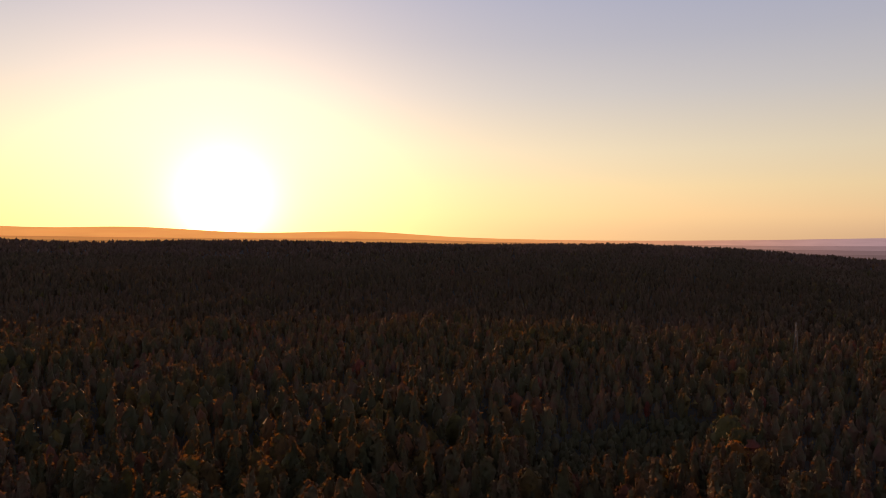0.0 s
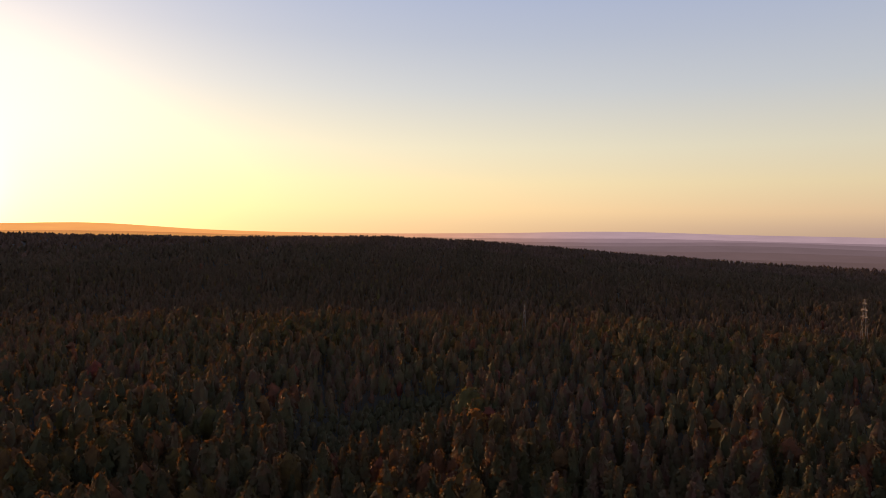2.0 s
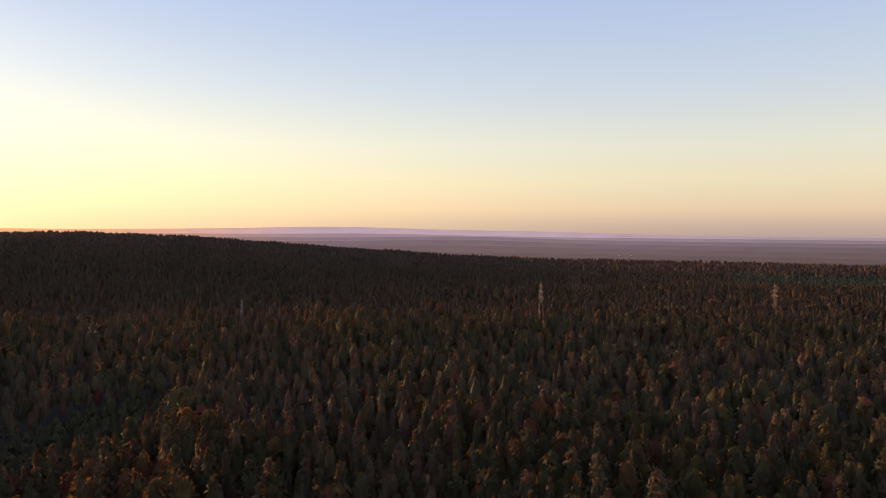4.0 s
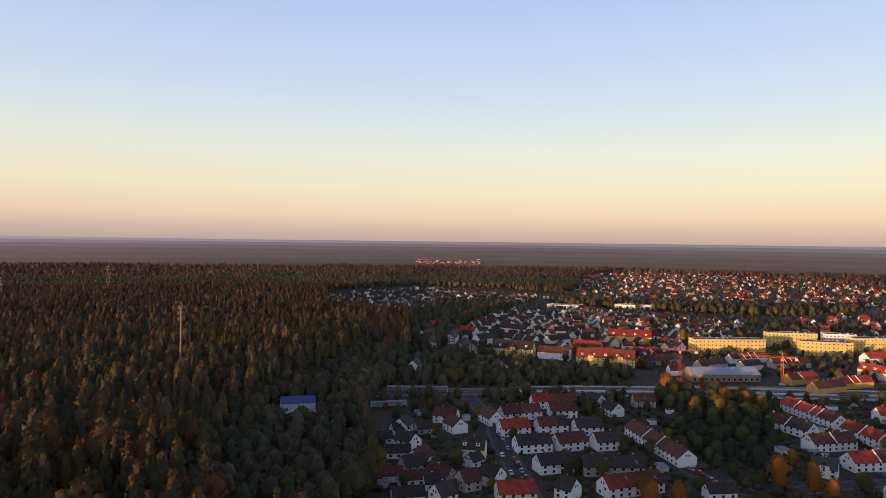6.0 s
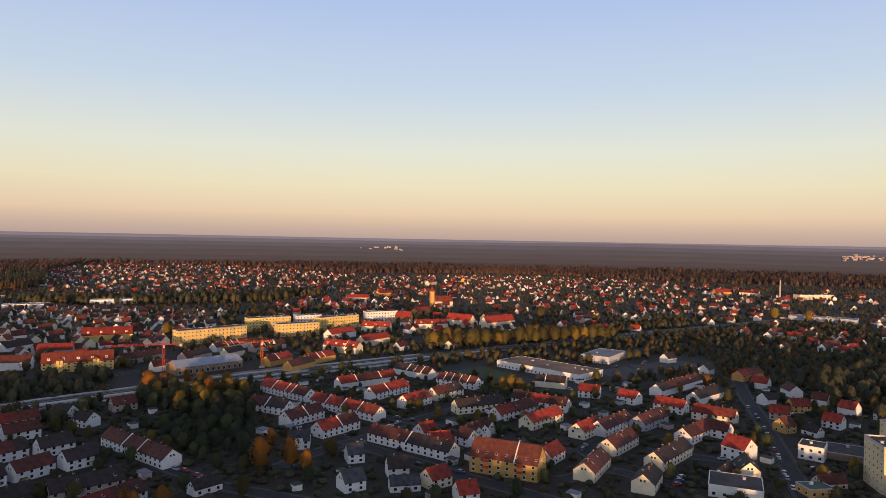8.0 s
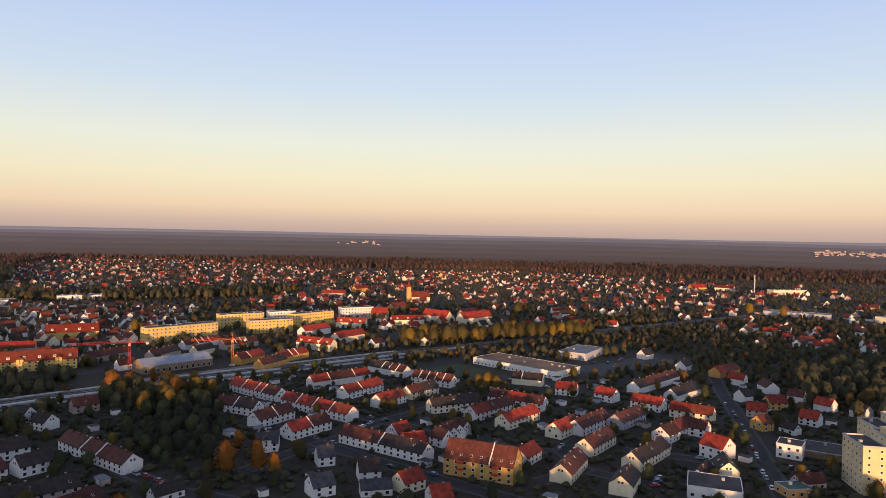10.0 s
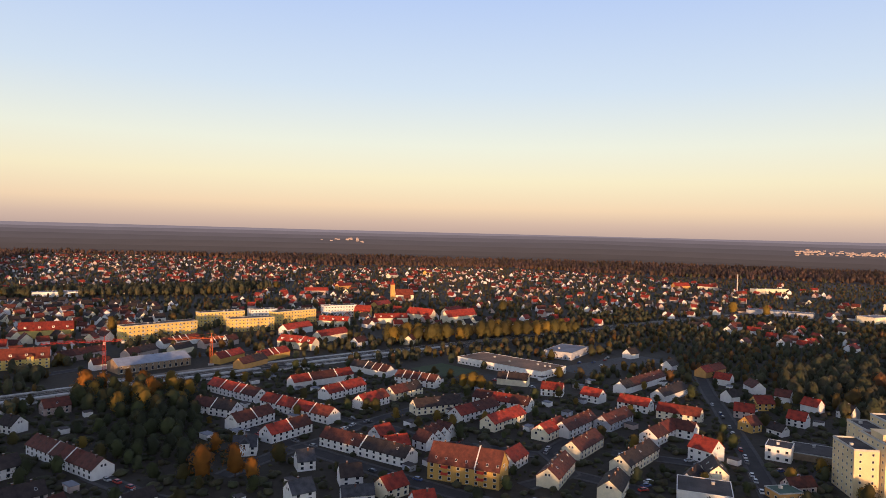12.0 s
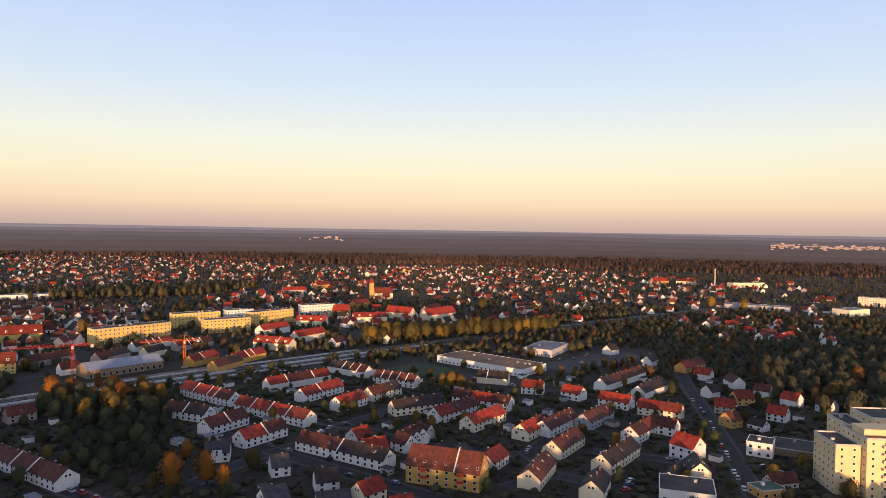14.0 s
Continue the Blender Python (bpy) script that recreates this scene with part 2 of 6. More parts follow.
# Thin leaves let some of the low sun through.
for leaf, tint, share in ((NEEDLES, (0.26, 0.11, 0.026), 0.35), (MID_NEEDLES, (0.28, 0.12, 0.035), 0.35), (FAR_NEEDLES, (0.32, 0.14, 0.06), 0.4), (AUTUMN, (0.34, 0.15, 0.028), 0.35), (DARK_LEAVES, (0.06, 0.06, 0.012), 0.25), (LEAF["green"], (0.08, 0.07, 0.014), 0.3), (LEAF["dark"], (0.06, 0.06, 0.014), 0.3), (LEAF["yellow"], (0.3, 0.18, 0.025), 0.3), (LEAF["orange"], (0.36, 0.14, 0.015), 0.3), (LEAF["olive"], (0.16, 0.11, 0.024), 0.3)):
    n, l = leaf.node_tree.nodes, leaf.node_tree.links
    thin, both = n.new("ShaderNodeBsdfTranslucent"), n.new("ShaderNodeMixShader")
    thin.inputs["Color"].default_value, both.inputs["Fac"].default_value = (*tint, 1), share
    l.new(n["Principled BSDF"].outputs["BSDF"], both.inputs[1]), l.new(thin.outputs["BSDF"], both.inputs[2])
    l.new(both.outputs["Shader"], n["Material Output"].inputs["Surface"])
    # Needles and leaves point all ways: the crown takes light as a soft round form.
    crown, placed, own, blend, unit = n.new("ShaderNodeAttribute"), n.new("ShaderNodeVectorTransform"), n.new("ShaderNodeNewGeometry"), n.new("ShaderNodeVectorMath"), n.new("ShaderNodeVectorMath")
    crown.attribute_name, placed.vector_type = "outward", "VECTOR"
    placed.convert_from, placed.convert_to = "OBJECT", "WORLD"
    l.new(crown.outputs["Vector"], placed.inputs["Vector"])
    blend.operation, unit.operation = "MULTIPLY_ADD", "NORMALIZE"
    blend.inputs[1].default_value = (0.5, 0.5, 0.5)
    l.new(own.outputs["Normal"], blend.inputs[0]), l.new(placed.outputs["Vector"], blend.inputs[2]), l.new(blend.outputs["Vector"], unit.inputs[0])
    l.new(unit.outputs["Vector"], n["Principled BSDF"].inputs["Normal"]), l.new(unit.outputs["Vector"], thin.inputs["Normal"])
PAINT = [material("car_paint_" + w, c, 0.3, 0.05, 1.0, 0.0, coat=0.5) for w, c in (("white", (0.7, 0.7, 0.7)), ("silver", (0.4, 0.41, 0.42)), ("black", (0.02, 0.02, 0.022)), ("red", (0.4, 0.03, 0.02)), ("blue", (0.04, 0.07, 0.2)), ("grey", (0.15, 0.15, 0.16)))]
PAINT_WORD = ["white", "silver", "black", "red", "blue", "grey"]


# ---- mesh helpers ----
def mesh_of(name, verts, faces, mats, slots=None, smooth=False):
    me = bpy.data.meshes.new(name)
    me.from_pydata([tuple(v) for v in verts], [], [tuple(f) for f in faces])
    for m in mats if isinstance(mats, (list, tuple)) else [mats]:
        me.materials.append(m)
    if slots:
        me.polygons.foreach_set("material_index", slots)
    if smooth:
        me.polygons.foreach_set("use_smooth", [True] * len(me.polygons))
    me.update()
    return me


class Shape:
    """Boxes, prisms and poles collected into one mesh."""

    def __init__(self):
        self.v, self.f, self.s = [], [], []

    def add(self, verts, faces, slot=0):
        k = len(self.v)
        self.v += [tuple(v) for v in verts]
        self.f += [tuple(i + k for i in f) for f in faces]
        self.s += [slot] * len(faces)
        return self

    def box(self, x0, y0, z0, x1, y1, z1, slot=0, top=1.0):
        """A box; top draws its upper face in towards the middle."""
        cx, cy, hx, hy = (x0 + x1) / 2, (y0 + y1) / 2, (x1 - x0) / 2 * top, (y1 - y0) / 2 * top
        v = [(x0, y0, z0), (x1, y0, z0), (x1, y1, z0), (x0, y1, z0), (cx - hx, cy - hy, z1), (cx + hx, cy - hy, z1), (cx + hx, cy + hy, z1), (cx - hx, cy + hy, z1)]
        return self.add(v, [(3, 2, 1, 0), (4, 5, 6, 7), (0, 1, 5, 4), (1, 2, 6, 5), (2, 3, 7, 6), (3, 0, 4, 7)], slot)

    def pole(self, a, b, r0, r1=None, sides=6, slot=0):
        a, b = Vector(a), Vector(b)
        q = (b - a).to_track_quat("Z", "Y")
        r1 = r0 if r1 is None else r1
        v = [p + q @ Vector((r * math.cos(6.2832 * i / sides), r * math.sin(6.2832 * i / sides), 0)) for p, r in ((a, r0), (b, r1)) for i in range(sides)]
        f = [(i, (i + 1) % sides, sides + (i + 1) % sides, sides + i) for i in range(sides)]
        return self.add(v, f + [tuple(range(sides))[::-1], tuple(range(sides, 2 * sides))], slot)

    def mesh(self, name, mats, smooth=False):
        return mesh_of(name, self.v, self.f, mats, self.s, smooth)


def part(name, data, parent, at=None, label=""):
    """Links a mesh as one part under a thing."""
    ob = new(name, data)
    ob.parent = parent
    if at is not None:
        ob.matrix_basis = at
    return tagged(ob, label) if label else ob


def thing(name, m, label, category, group=""):
    ob = new(name)
    ob.empty_display_size = 0.5
    ob.matrix_basis = m
    return tagged(ob, label, category, group)


# ---- ground ----
def smooth(a, b, v):
    k = np.clip((v - a) / (b - a), 0, 1)
    return k * k * (3 - 2 * k)


def terrain(x, y):
    """Height of the land: level round the town, a wooded rise towards the sun, and a hazy valley before the far ridges."""
    x, y = np.asarray(x, float), np.asarray(y, float)
    r, az = np.hypot(x, y), np.degrees(np.arctan2(-x, y)) % 360
    rise = smooth(106, 150, az) * (1 - smooth(225, 260, az))
    ripple = np.sin(x * 0.0021 + 1) * np.cos(y * 0.0017) + 0.5 * np.sin(x * 0.0052 + y * 0.004)
    near = rise * (78 + 6 * ripple) * smooth(840, 2600, r) * (1 - smooth(2700, 3250, r))
    valley = -26 * smooth(2680, 3050, r)
    roll = 4 * ripple * smooth(1100, 2100, r) * (1 - smooth(2600, 3000, r))
    return near + valley + roll


def ground_sheet():
    rings = [0] + [12 * 1.055 ** i for i in range(110)]
    rings = [r for r in rings if r < 4760] + [4760]
    n = 240
    v, f = [(0, 0, 0)], []
    for r in rings[1:]:
        a = np.arange(n) * 2 * np.pi / n
        x, y = -r * np.sin(a), r * np.cos(a)
        v += list(zip(x, y, terrain(x, y)))
    f = [(0, 1 + i, 1 + (i + 1) % n) for i in range(n)]
    slots = [0] * n
    for k in range(len(rings) - 2):
        p, q = 1 + k * n, 1 + (k + 1) * n
        f += [(p + i, q + i, q + (i + 1) % n, p + (i + 1) % n) for i in range(n)]
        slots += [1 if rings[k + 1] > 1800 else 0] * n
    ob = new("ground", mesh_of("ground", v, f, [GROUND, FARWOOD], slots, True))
    return tagged(ob, "dark grassy and wooded ground reaching the horizon", "ground", kind="structure")


ground_sheet()


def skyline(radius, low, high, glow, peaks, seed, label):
    """A far wooded ridge closing the view, its evening haze painted as glow."""
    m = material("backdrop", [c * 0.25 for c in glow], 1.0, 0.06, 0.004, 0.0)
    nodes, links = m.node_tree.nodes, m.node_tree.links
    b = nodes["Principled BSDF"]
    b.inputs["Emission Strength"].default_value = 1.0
    # Haze and its warm sunward light are painted as emission, with faint woods.
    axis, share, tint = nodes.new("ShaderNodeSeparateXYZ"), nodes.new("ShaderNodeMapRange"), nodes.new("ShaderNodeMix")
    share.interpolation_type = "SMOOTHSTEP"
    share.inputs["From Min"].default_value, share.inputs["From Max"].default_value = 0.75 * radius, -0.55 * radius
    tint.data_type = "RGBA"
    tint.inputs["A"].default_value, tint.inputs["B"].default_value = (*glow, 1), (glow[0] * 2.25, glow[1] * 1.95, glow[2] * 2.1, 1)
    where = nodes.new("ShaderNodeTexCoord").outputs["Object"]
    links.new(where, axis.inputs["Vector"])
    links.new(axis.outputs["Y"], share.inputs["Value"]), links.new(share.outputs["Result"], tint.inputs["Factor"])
    # Amber sunlight painted into the glow, only on the sun's side.
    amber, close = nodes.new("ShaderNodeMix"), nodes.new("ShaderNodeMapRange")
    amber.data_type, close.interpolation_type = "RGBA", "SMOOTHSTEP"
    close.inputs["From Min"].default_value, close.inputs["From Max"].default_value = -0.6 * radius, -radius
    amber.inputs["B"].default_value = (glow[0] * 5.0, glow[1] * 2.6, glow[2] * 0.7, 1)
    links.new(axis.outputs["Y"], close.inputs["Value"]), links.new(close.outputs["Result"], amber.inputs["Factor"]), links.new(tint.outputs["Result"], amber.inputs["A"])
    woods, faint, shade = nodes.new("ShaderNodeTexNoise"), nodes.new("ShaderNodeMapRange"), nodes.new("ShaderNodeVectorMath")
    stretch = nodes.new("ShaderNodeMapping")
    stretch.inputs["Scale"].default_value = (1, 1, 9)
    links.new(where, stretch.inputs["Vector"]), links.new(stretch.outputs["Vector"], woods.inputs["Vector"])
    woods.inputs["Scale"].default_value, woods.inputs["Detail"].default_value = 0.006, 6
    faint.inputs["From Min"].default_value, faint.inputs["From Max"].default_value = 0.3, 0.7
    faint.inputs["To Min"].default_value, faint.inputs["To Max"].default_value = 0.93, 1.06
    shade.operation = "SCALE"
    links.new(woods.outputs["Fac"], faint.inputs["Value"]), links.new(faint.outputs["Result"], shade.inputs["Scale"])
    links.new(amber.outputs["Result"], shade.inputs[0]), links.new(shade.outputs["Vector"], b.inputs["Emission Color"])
    n = 1440
    a = np.arange(n) * 2 * np.pi / n
    deg = np.degrees(a)
    wob = sum(np.sin(a * k + seed * k) / k ** 0.8 for k in (7, 13, 29, 61, 127, 211, 389)) / 4
    h = high + wob * 7
    for at, wide, up in peaks:
        h = h + up * np.exp(-(((deg - at + 180) % 360 - 180) / wide) ** 2) * (1 + 0.12 * wob)
    x, y = -np.sin(a), np.cos(a)
    rows = [(radius, 0 * a + low), (radius + 80, h), (radius + 150, 0 * a + low)]
    v = [p for r, z in rows for p in zip(x * r, y * r, z)]
    f = [(k * n + i, k * n + (i + 1) % n, k * n + n + (i + 1) % n, k * n + n + i) for k in (0, 1) for i in range(n)]
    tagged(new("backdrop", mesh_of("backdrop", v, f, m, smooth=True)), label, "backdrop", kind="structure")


# Ring by ring the painted haze grows paler and more purple.
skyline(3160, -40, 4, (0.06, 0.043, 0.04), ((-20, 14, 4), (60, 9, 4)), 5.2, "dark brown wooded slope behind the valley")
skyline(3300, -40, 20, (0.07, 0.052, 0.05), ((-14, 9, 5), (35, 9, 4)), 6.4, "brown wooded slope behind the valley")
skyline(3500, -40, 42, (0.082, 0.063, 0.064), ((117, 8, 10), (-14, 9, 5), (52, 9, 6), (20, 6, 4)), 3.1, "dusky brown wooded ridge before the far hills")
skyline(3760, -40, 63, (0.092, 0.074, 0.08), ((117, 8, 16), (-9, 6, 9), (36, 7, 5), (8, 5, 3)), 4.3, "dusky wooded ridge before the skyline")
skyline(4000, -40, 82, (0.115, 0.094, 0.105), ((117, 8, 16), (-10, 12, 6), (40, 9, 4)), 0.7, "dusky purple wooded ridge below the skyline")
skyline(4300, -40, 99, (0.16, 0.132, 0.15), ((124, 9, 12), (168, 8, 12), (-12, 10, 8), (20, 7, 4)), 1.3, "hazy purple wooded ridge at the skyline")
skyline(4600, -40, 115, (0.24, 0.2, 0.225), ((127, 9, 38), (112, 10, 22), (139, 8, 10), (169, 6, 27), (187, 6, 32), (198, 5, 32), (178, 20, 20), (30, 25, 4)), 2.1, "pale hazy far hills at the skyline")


# ---- buildings ----
def window_mesh(w, h, name="window"):
    """A frame that stands proud of the wall round a recessed pane, with a sill."""
    rings = []
    for y, b, sill in ((-0.03, 0.1, 0.06), (0.07, 0.1, 0.06), (0.07, 0.02, 0.0), (0.005, 0.02, 0.0)):
        rings.append([(-w / 2 - b, y, -b - sill), (w / 2 + b, y, -b - sill), (w / 2 + b, y, h + b), (-w / 2 - b, y, h + b)])
    f = [(4 * k + i, 4 * k + (i + 1) % 4, 4 * k + 4 + (i + 1) % 4, 4 * k + 4 + i) for k in range(3) for i in range(4)]
    return mesh_of(name, sum(rings, []), f + [(12, 13, 14, 15)], [FRAME, GLASS], [0] * 12 + [1])


WINDOW = window_mesh(1.2, 1.15)
SMALL_WINDOW = window_mesh(0.8, 0.9)
s = Shape().box(-0.5, -0.02, 0, 0.5, 0.05, 2.05, 0).box(-0.65, -0.02, 0, -0.5, 0.08, 2.2, 1).box(0.5, -0.02, 0, 0.65, 0.08, 2.2, 1).box(-0.5, -0.02, 2.05, 0.5, 0.08, 2.2, 1).box(-0.8, 0, 0, 0.8, 0.9, 0.14, 2)
DOOR_MESH = s.mesh("door", [DOOR, FRAME, CONCRETE])
s = Shape().box(-0.3, -0.25, -1.2, 0.3, 0.25, 0.75, 0).box(-0.38, -0.33, 0.75, 0.38, 0.33, 0.85, 1).box(-0.13, -0.13, 0.85, 0.13, 0.13, 1.1, 0)
CHIMNEY = s.mesh("chimney", [BRICK, CONCRETE])
s = Shape().box(-0.45, -0.6, -0.02, 0.45, 0.6, 0.1, 1).box(-0.38, -0.52, 0.1, 0.38, 0.52, 0.12, 0)
SKYLIGHT = s.mesh("skylight", [GLASS, FRAME])


def gable_wall(L, D, eave, ridge):
    x, y = L / 2, D / 2
    v = [(-x, -y, -0.5), (x, -y, -0.5), (x, y, -0.5), (-x, y, -0.5), (-x, -y, eave), (x, -y, eave), (x, y, eave), (-x, y, eave), (-x, 0, ridge), (x, 0, ridge)]
    return v, [(0, 1, 5, 4), (2, 3, 7, 6), (1, 2, 6, 9, 5), (3, 0, 4, 8, 7), (4, 5, 9, 8), (6, 7, 8, 9), (3, 2, 1, 0)]


def gable_roof(L, D, eave, ridge, thick=0.26, over=0.45, end=0.2):
    """Two slabs that meet at the ridge, with eaves and verges that overhang, and a ridge cap."""
    s, x = Shape(), L / 2 + end
    slope = (ridge - eave) / (D / 2)
    for side in (-1, 1):
        y = side * (D / 2 + over)
        z = eave - over * slope + 0.03
        v = [(-x, 0, ridge + 0.03), (x, 0, ridge + 0.03), (x, y, z), (-x, y, z)]
        v += [(a, b, c + thick) for a, b, c in v]
        f = [(0, 1, 2, 3), (7, 6, 5, 4), (0, 4, 5, 1), (1, 5, 6, 2), (2, 6, 7, 3), (3, 7, 4, 0)]
        s.add(v, f if side < 0 else [q[::-1] for q in f])
    s.box(-x, -0.14, ridge + thick - 0.05, x, 0.14, ridge + thick + 0.1)
    return s


SIZES = {"row": (8.1, 4.5, 9.4), "det": (8.0, 4.3, 8.8), "apt": (13.9, 7.4, 13.0), "mid": (10.6, 6.2, 11.0), "small": (5.8, 3.0, 6.4)}
KIND = {"row": ("row_house", "terraced row house"), "det": ("detached_house", "detached gabled house"), "apt": ("apartment_house", "gabled apartment house"), "mid": ("town_house", "gabled town house"), "small": ("outbuilding", "low gabled outbuilding")}
LONGEST = {"row": 60, "det": 15, "apt": 50, "mid": 38, "small": 15}
FOOTPRINTS = []
OTHER_ROOF = {"R": "MMB", "B": "MRD", "D": "BD", "M": "MB", "S": "S"}


def building(kind, x1, y1, x2, y2, wall, roof, units=0, parapets=0, skylights=0, dormers=0, gable=0, balconies=0, timber=0):
    """A gabled house whose ridge runs from (x1, y1) to (x2, y2)."""
    ridge, eave, D = SIZES[kind]
    a, b = Vector((x1, y1, 0)), Vector((x2, y2, 0))
    L = min((b - a).length, LONGEST[kind])
    b = a + (b - a).normalized() * L
    L = max(L, 7.5)
    mid, turn = (a + b) / 2, math.degrees(math.atan2(y2 - y1, x2 - x1))
    far = mid.length > (600 if kind == "apt" else 450)
    name, word = KIND[kind]
    label = WALL_WORD[wall] + " " + word + " with a " + ROOF_WORD[roof]
    h = thing(name, pose(mid.x, mid.y, 0, 0, 0, turn), label, "house", "houses of the town")
    FOOTPRINTS.append((mid.x, mid.y, math.radians(turn), L / 2 + 1.5, D / 2 + 1.5))
    part("wall", mesh_of("wall", *gable_wall(L, D, eave, ridge), WALL[wall]), h)
    slope = math.degrees(math.atan2(ridge - eave, D / 2))
    units = max(1, round(L / 6.5)) if kind == "row" else max(1, round(L / 11))
    rng = random.Random(round(x1 * 7 + y1))
    # Each house of a row has had its roof laid anew at its own time.
    spans, covers = [0, L], []
    if kind == "row" and units > 2:
        spans = [0] + [round(i * units / max(2, units // 2)) * L / units for i in range(1, max(2, units // 2))] + [L]
    for i, (p, q) in enumerate(zip(spans, spans[1:])):
        p, q = p - (0.2 if i == 0 else 0), q + (0.2 if q == L else 0)
        tone = roof if i == 0 or rng.random() < 0.5 else rng.choice(OTHER_ROOF[roof])
        middle = (p + q) / 2 - L / 2
        covers.append((part("roof", gable_roof(q - p, D, eave, ridge, end=0).mesh("roof", ROOF[tone]), h, pose(middle, 0, 0)), middle))

    def on_roof(name, data, x, y, z, tilt=0):
        cover, middle = min(covers, key=lambda c: abs(c[1] - x))
        part(name, data, cover, pose(x - middle, y, z, tilt))

    up = 0.29 / math.cos(math.radians(slope))
    stacks = max(1, units if kind == "row" else (units + 1) // 2)
    for i in range(stacks):
        cx = (i + 0.5 + rng.uniform(-0.2, 0.2)) * L / stacks - L / 2
        on_roof("chimney", CHIMNEY, cx, rng.choice((-0.7, 0.7)), ridge + 0.1)
    for i in range(min(parapets, units - 1) if units > 1 else 0):
        cx = (round((i + 1) * units / (parapets + 1))) * L / units - L / 2
        s = Shape()
        for side in (-1, 1):
            z = eave - 0.35
            v = [(cx - 0.22, 0, ridge + 0.75), (cx + 0.22, 0, ridge + 0.75), (cx + 0.22, side * (D / 2 + 0.5), z + 0.7), (cx - 0.22, side * (D / 2 + 0.5), z + 0.7)]
            v += [(p, q, r - 0.9) for p, q, r in v]
            f = [(0, 1, 2, 3), (7, 6, 5, 4), (0, 4, 5, 1), (1, 5, 6, 2), (2, 6, 7, 3), (3, 7, 4, 0)]
            s.add(v, f[::1] if side > 0 else [q[::-1] for q in f])
        part("parapet", s.mesh("parapet", WALL["W"]), h, label="pale fire wall standing proud of the roof")
    for i in range(skylights):
        side = -1 if i % 2 else 1
        cx = (i + 0.5) * L / skylights - L / 2
        k = rng.uniform(0.35, 0.65) if kind != "apt" else 0.8
        on_roof("skylight", SKYLIGHT, cx, side * D / 2 * k, ridge - (ridge - eave) * k + up, -side * slope)
    if dormers:
        for side in (-1, 1):
            for i in range(dormers):
                cx = (i + 0.5) * L / dormers - L / 2
                y0, y1_, z0 = side * D * 0.16, side * D * 0.4, eave + (ridge - eave) * 0.25
                s = Shape().box(cx - 0.9, min(y0, y1_), z0, cx + 0.9, max(y0, y1_), z0 + 1.7, 0)
                s.box(cx - 1.15, min(y0, y1_) - 0.2, z0 + 1.7, cx + 1.15, max(y0, y1_) + 0.2, z0 + 1.9, 1)
                d = part("dormer", s.mesh("dormer", [WALL["W"], ROOF[roof]]), h)
                part("window", SMALL_WINDOW, d, pose(cx, y1_, z0 + 0.5, 0, 0, 0 if side > 0 else 180))
    for i in range(balconies):
        cx = (i + 0.5) * L / balconies - L / 2
        for z in (3.0, 5.8):
            s = Shape().box(cx - 1.4, -D / 2 - 1.3, z, cx + 1.4, -D / 2, z + 0.15).box(cx - 1.4, -D / 2 - 1.3, z + 0.15, cx + 1.4, -D / 2 - 1.22, z + 1.1)
            s.box(cx - 1.4, -D / 2 - 1.22, z + 0.15, cx - 1.32, -D / 2, z + 1.1).box(cx + 1.32, -D / 2 - 1.22, z + 0.15, cx + 1.4, -D / 2, z + 1.1)
            part("balcony", s.mesh("balcony", RED_PAINT), h, label="red balcony with solid rail")
    if timber:
        # Dark beams on the gable: posts, rails and braces.
        s, x = Shape(), -L / 2
        def beam(y0, z0, y1, z1, wide=0.28):
            s.pole((x - 0.04, y0, z0), (x - 0.04, y1, z1), wide * 0.7, wide * 0.7, 4)
        rise = lambda y: ridge - (ridge - eave) * abs(y) / (D / 2) - 0.3
        for y in (-D * 0.46, -D * 0.23, 0, D * 0.23, D * 0.46):
            beam(y, 0.2, y, rise(y))
        for z in (2.9, eave - 0.4, eave + 1.8):
            half = D * 0.48 if z < eave else (ridge - z) / (ridge - eave) * D / 2 - 0.2
            beam(-half, z, half, z)
        for side in (-1, 1):
            beam(side * D * 0.23, eave - 0.3, side * D * 0.44, 3.0, 0.22)
            beam(side * D * 0.02, ridge - 0.4, side * D * 0.46, eave + 0.1, 0.22)
        part("timber_frame", s.mesh("timber_frame", TIMBER), h, label="dark timber beams on the gable")
    if far:
        return h
    floors = max(1, round(eave / 2.6))
    for side, yaw in ((-1, 180), (1, 0)):
        n = max(2, round(L / 3.9))
        for fl in range(floors):
            for i in range(n):
                cx = (i + 0.5) * L / n - L / 2
                if fl == 0 and side == 1 and i % max(2, n // units) == 1:
                    part("door", DOOR_MESH, h, pose(cx, side * D / 2, 0.1, 0, 0, yaw))
                else:
                    part("window", WINDOW, h, pose(cx, side * D / 2, 0.8 + fl * (eave - 0.2) / floors, 0, 0, yaw))
    # Plain gables: a pair of small windows under the apex, and on some a single one lower down.
    for side, yaw in ((-1, 90), (1, -90)):
        for cy in (-0.75, 0.75):
            part("window", SMALL_WINDOW, h, pose(side * L / 2, cy, eave + 0.5, 0, 0, yaw))
        if rng.random() < 0.45 or kind == "apt":
            for fl in range(floors):
                part("window", WINDOW, h, pose(side * L / 2, rng.choice((-1, 1)) * D * 0.2, 0.8 + fl * (eave - 0.2) / floors, 0, 0, yaw))
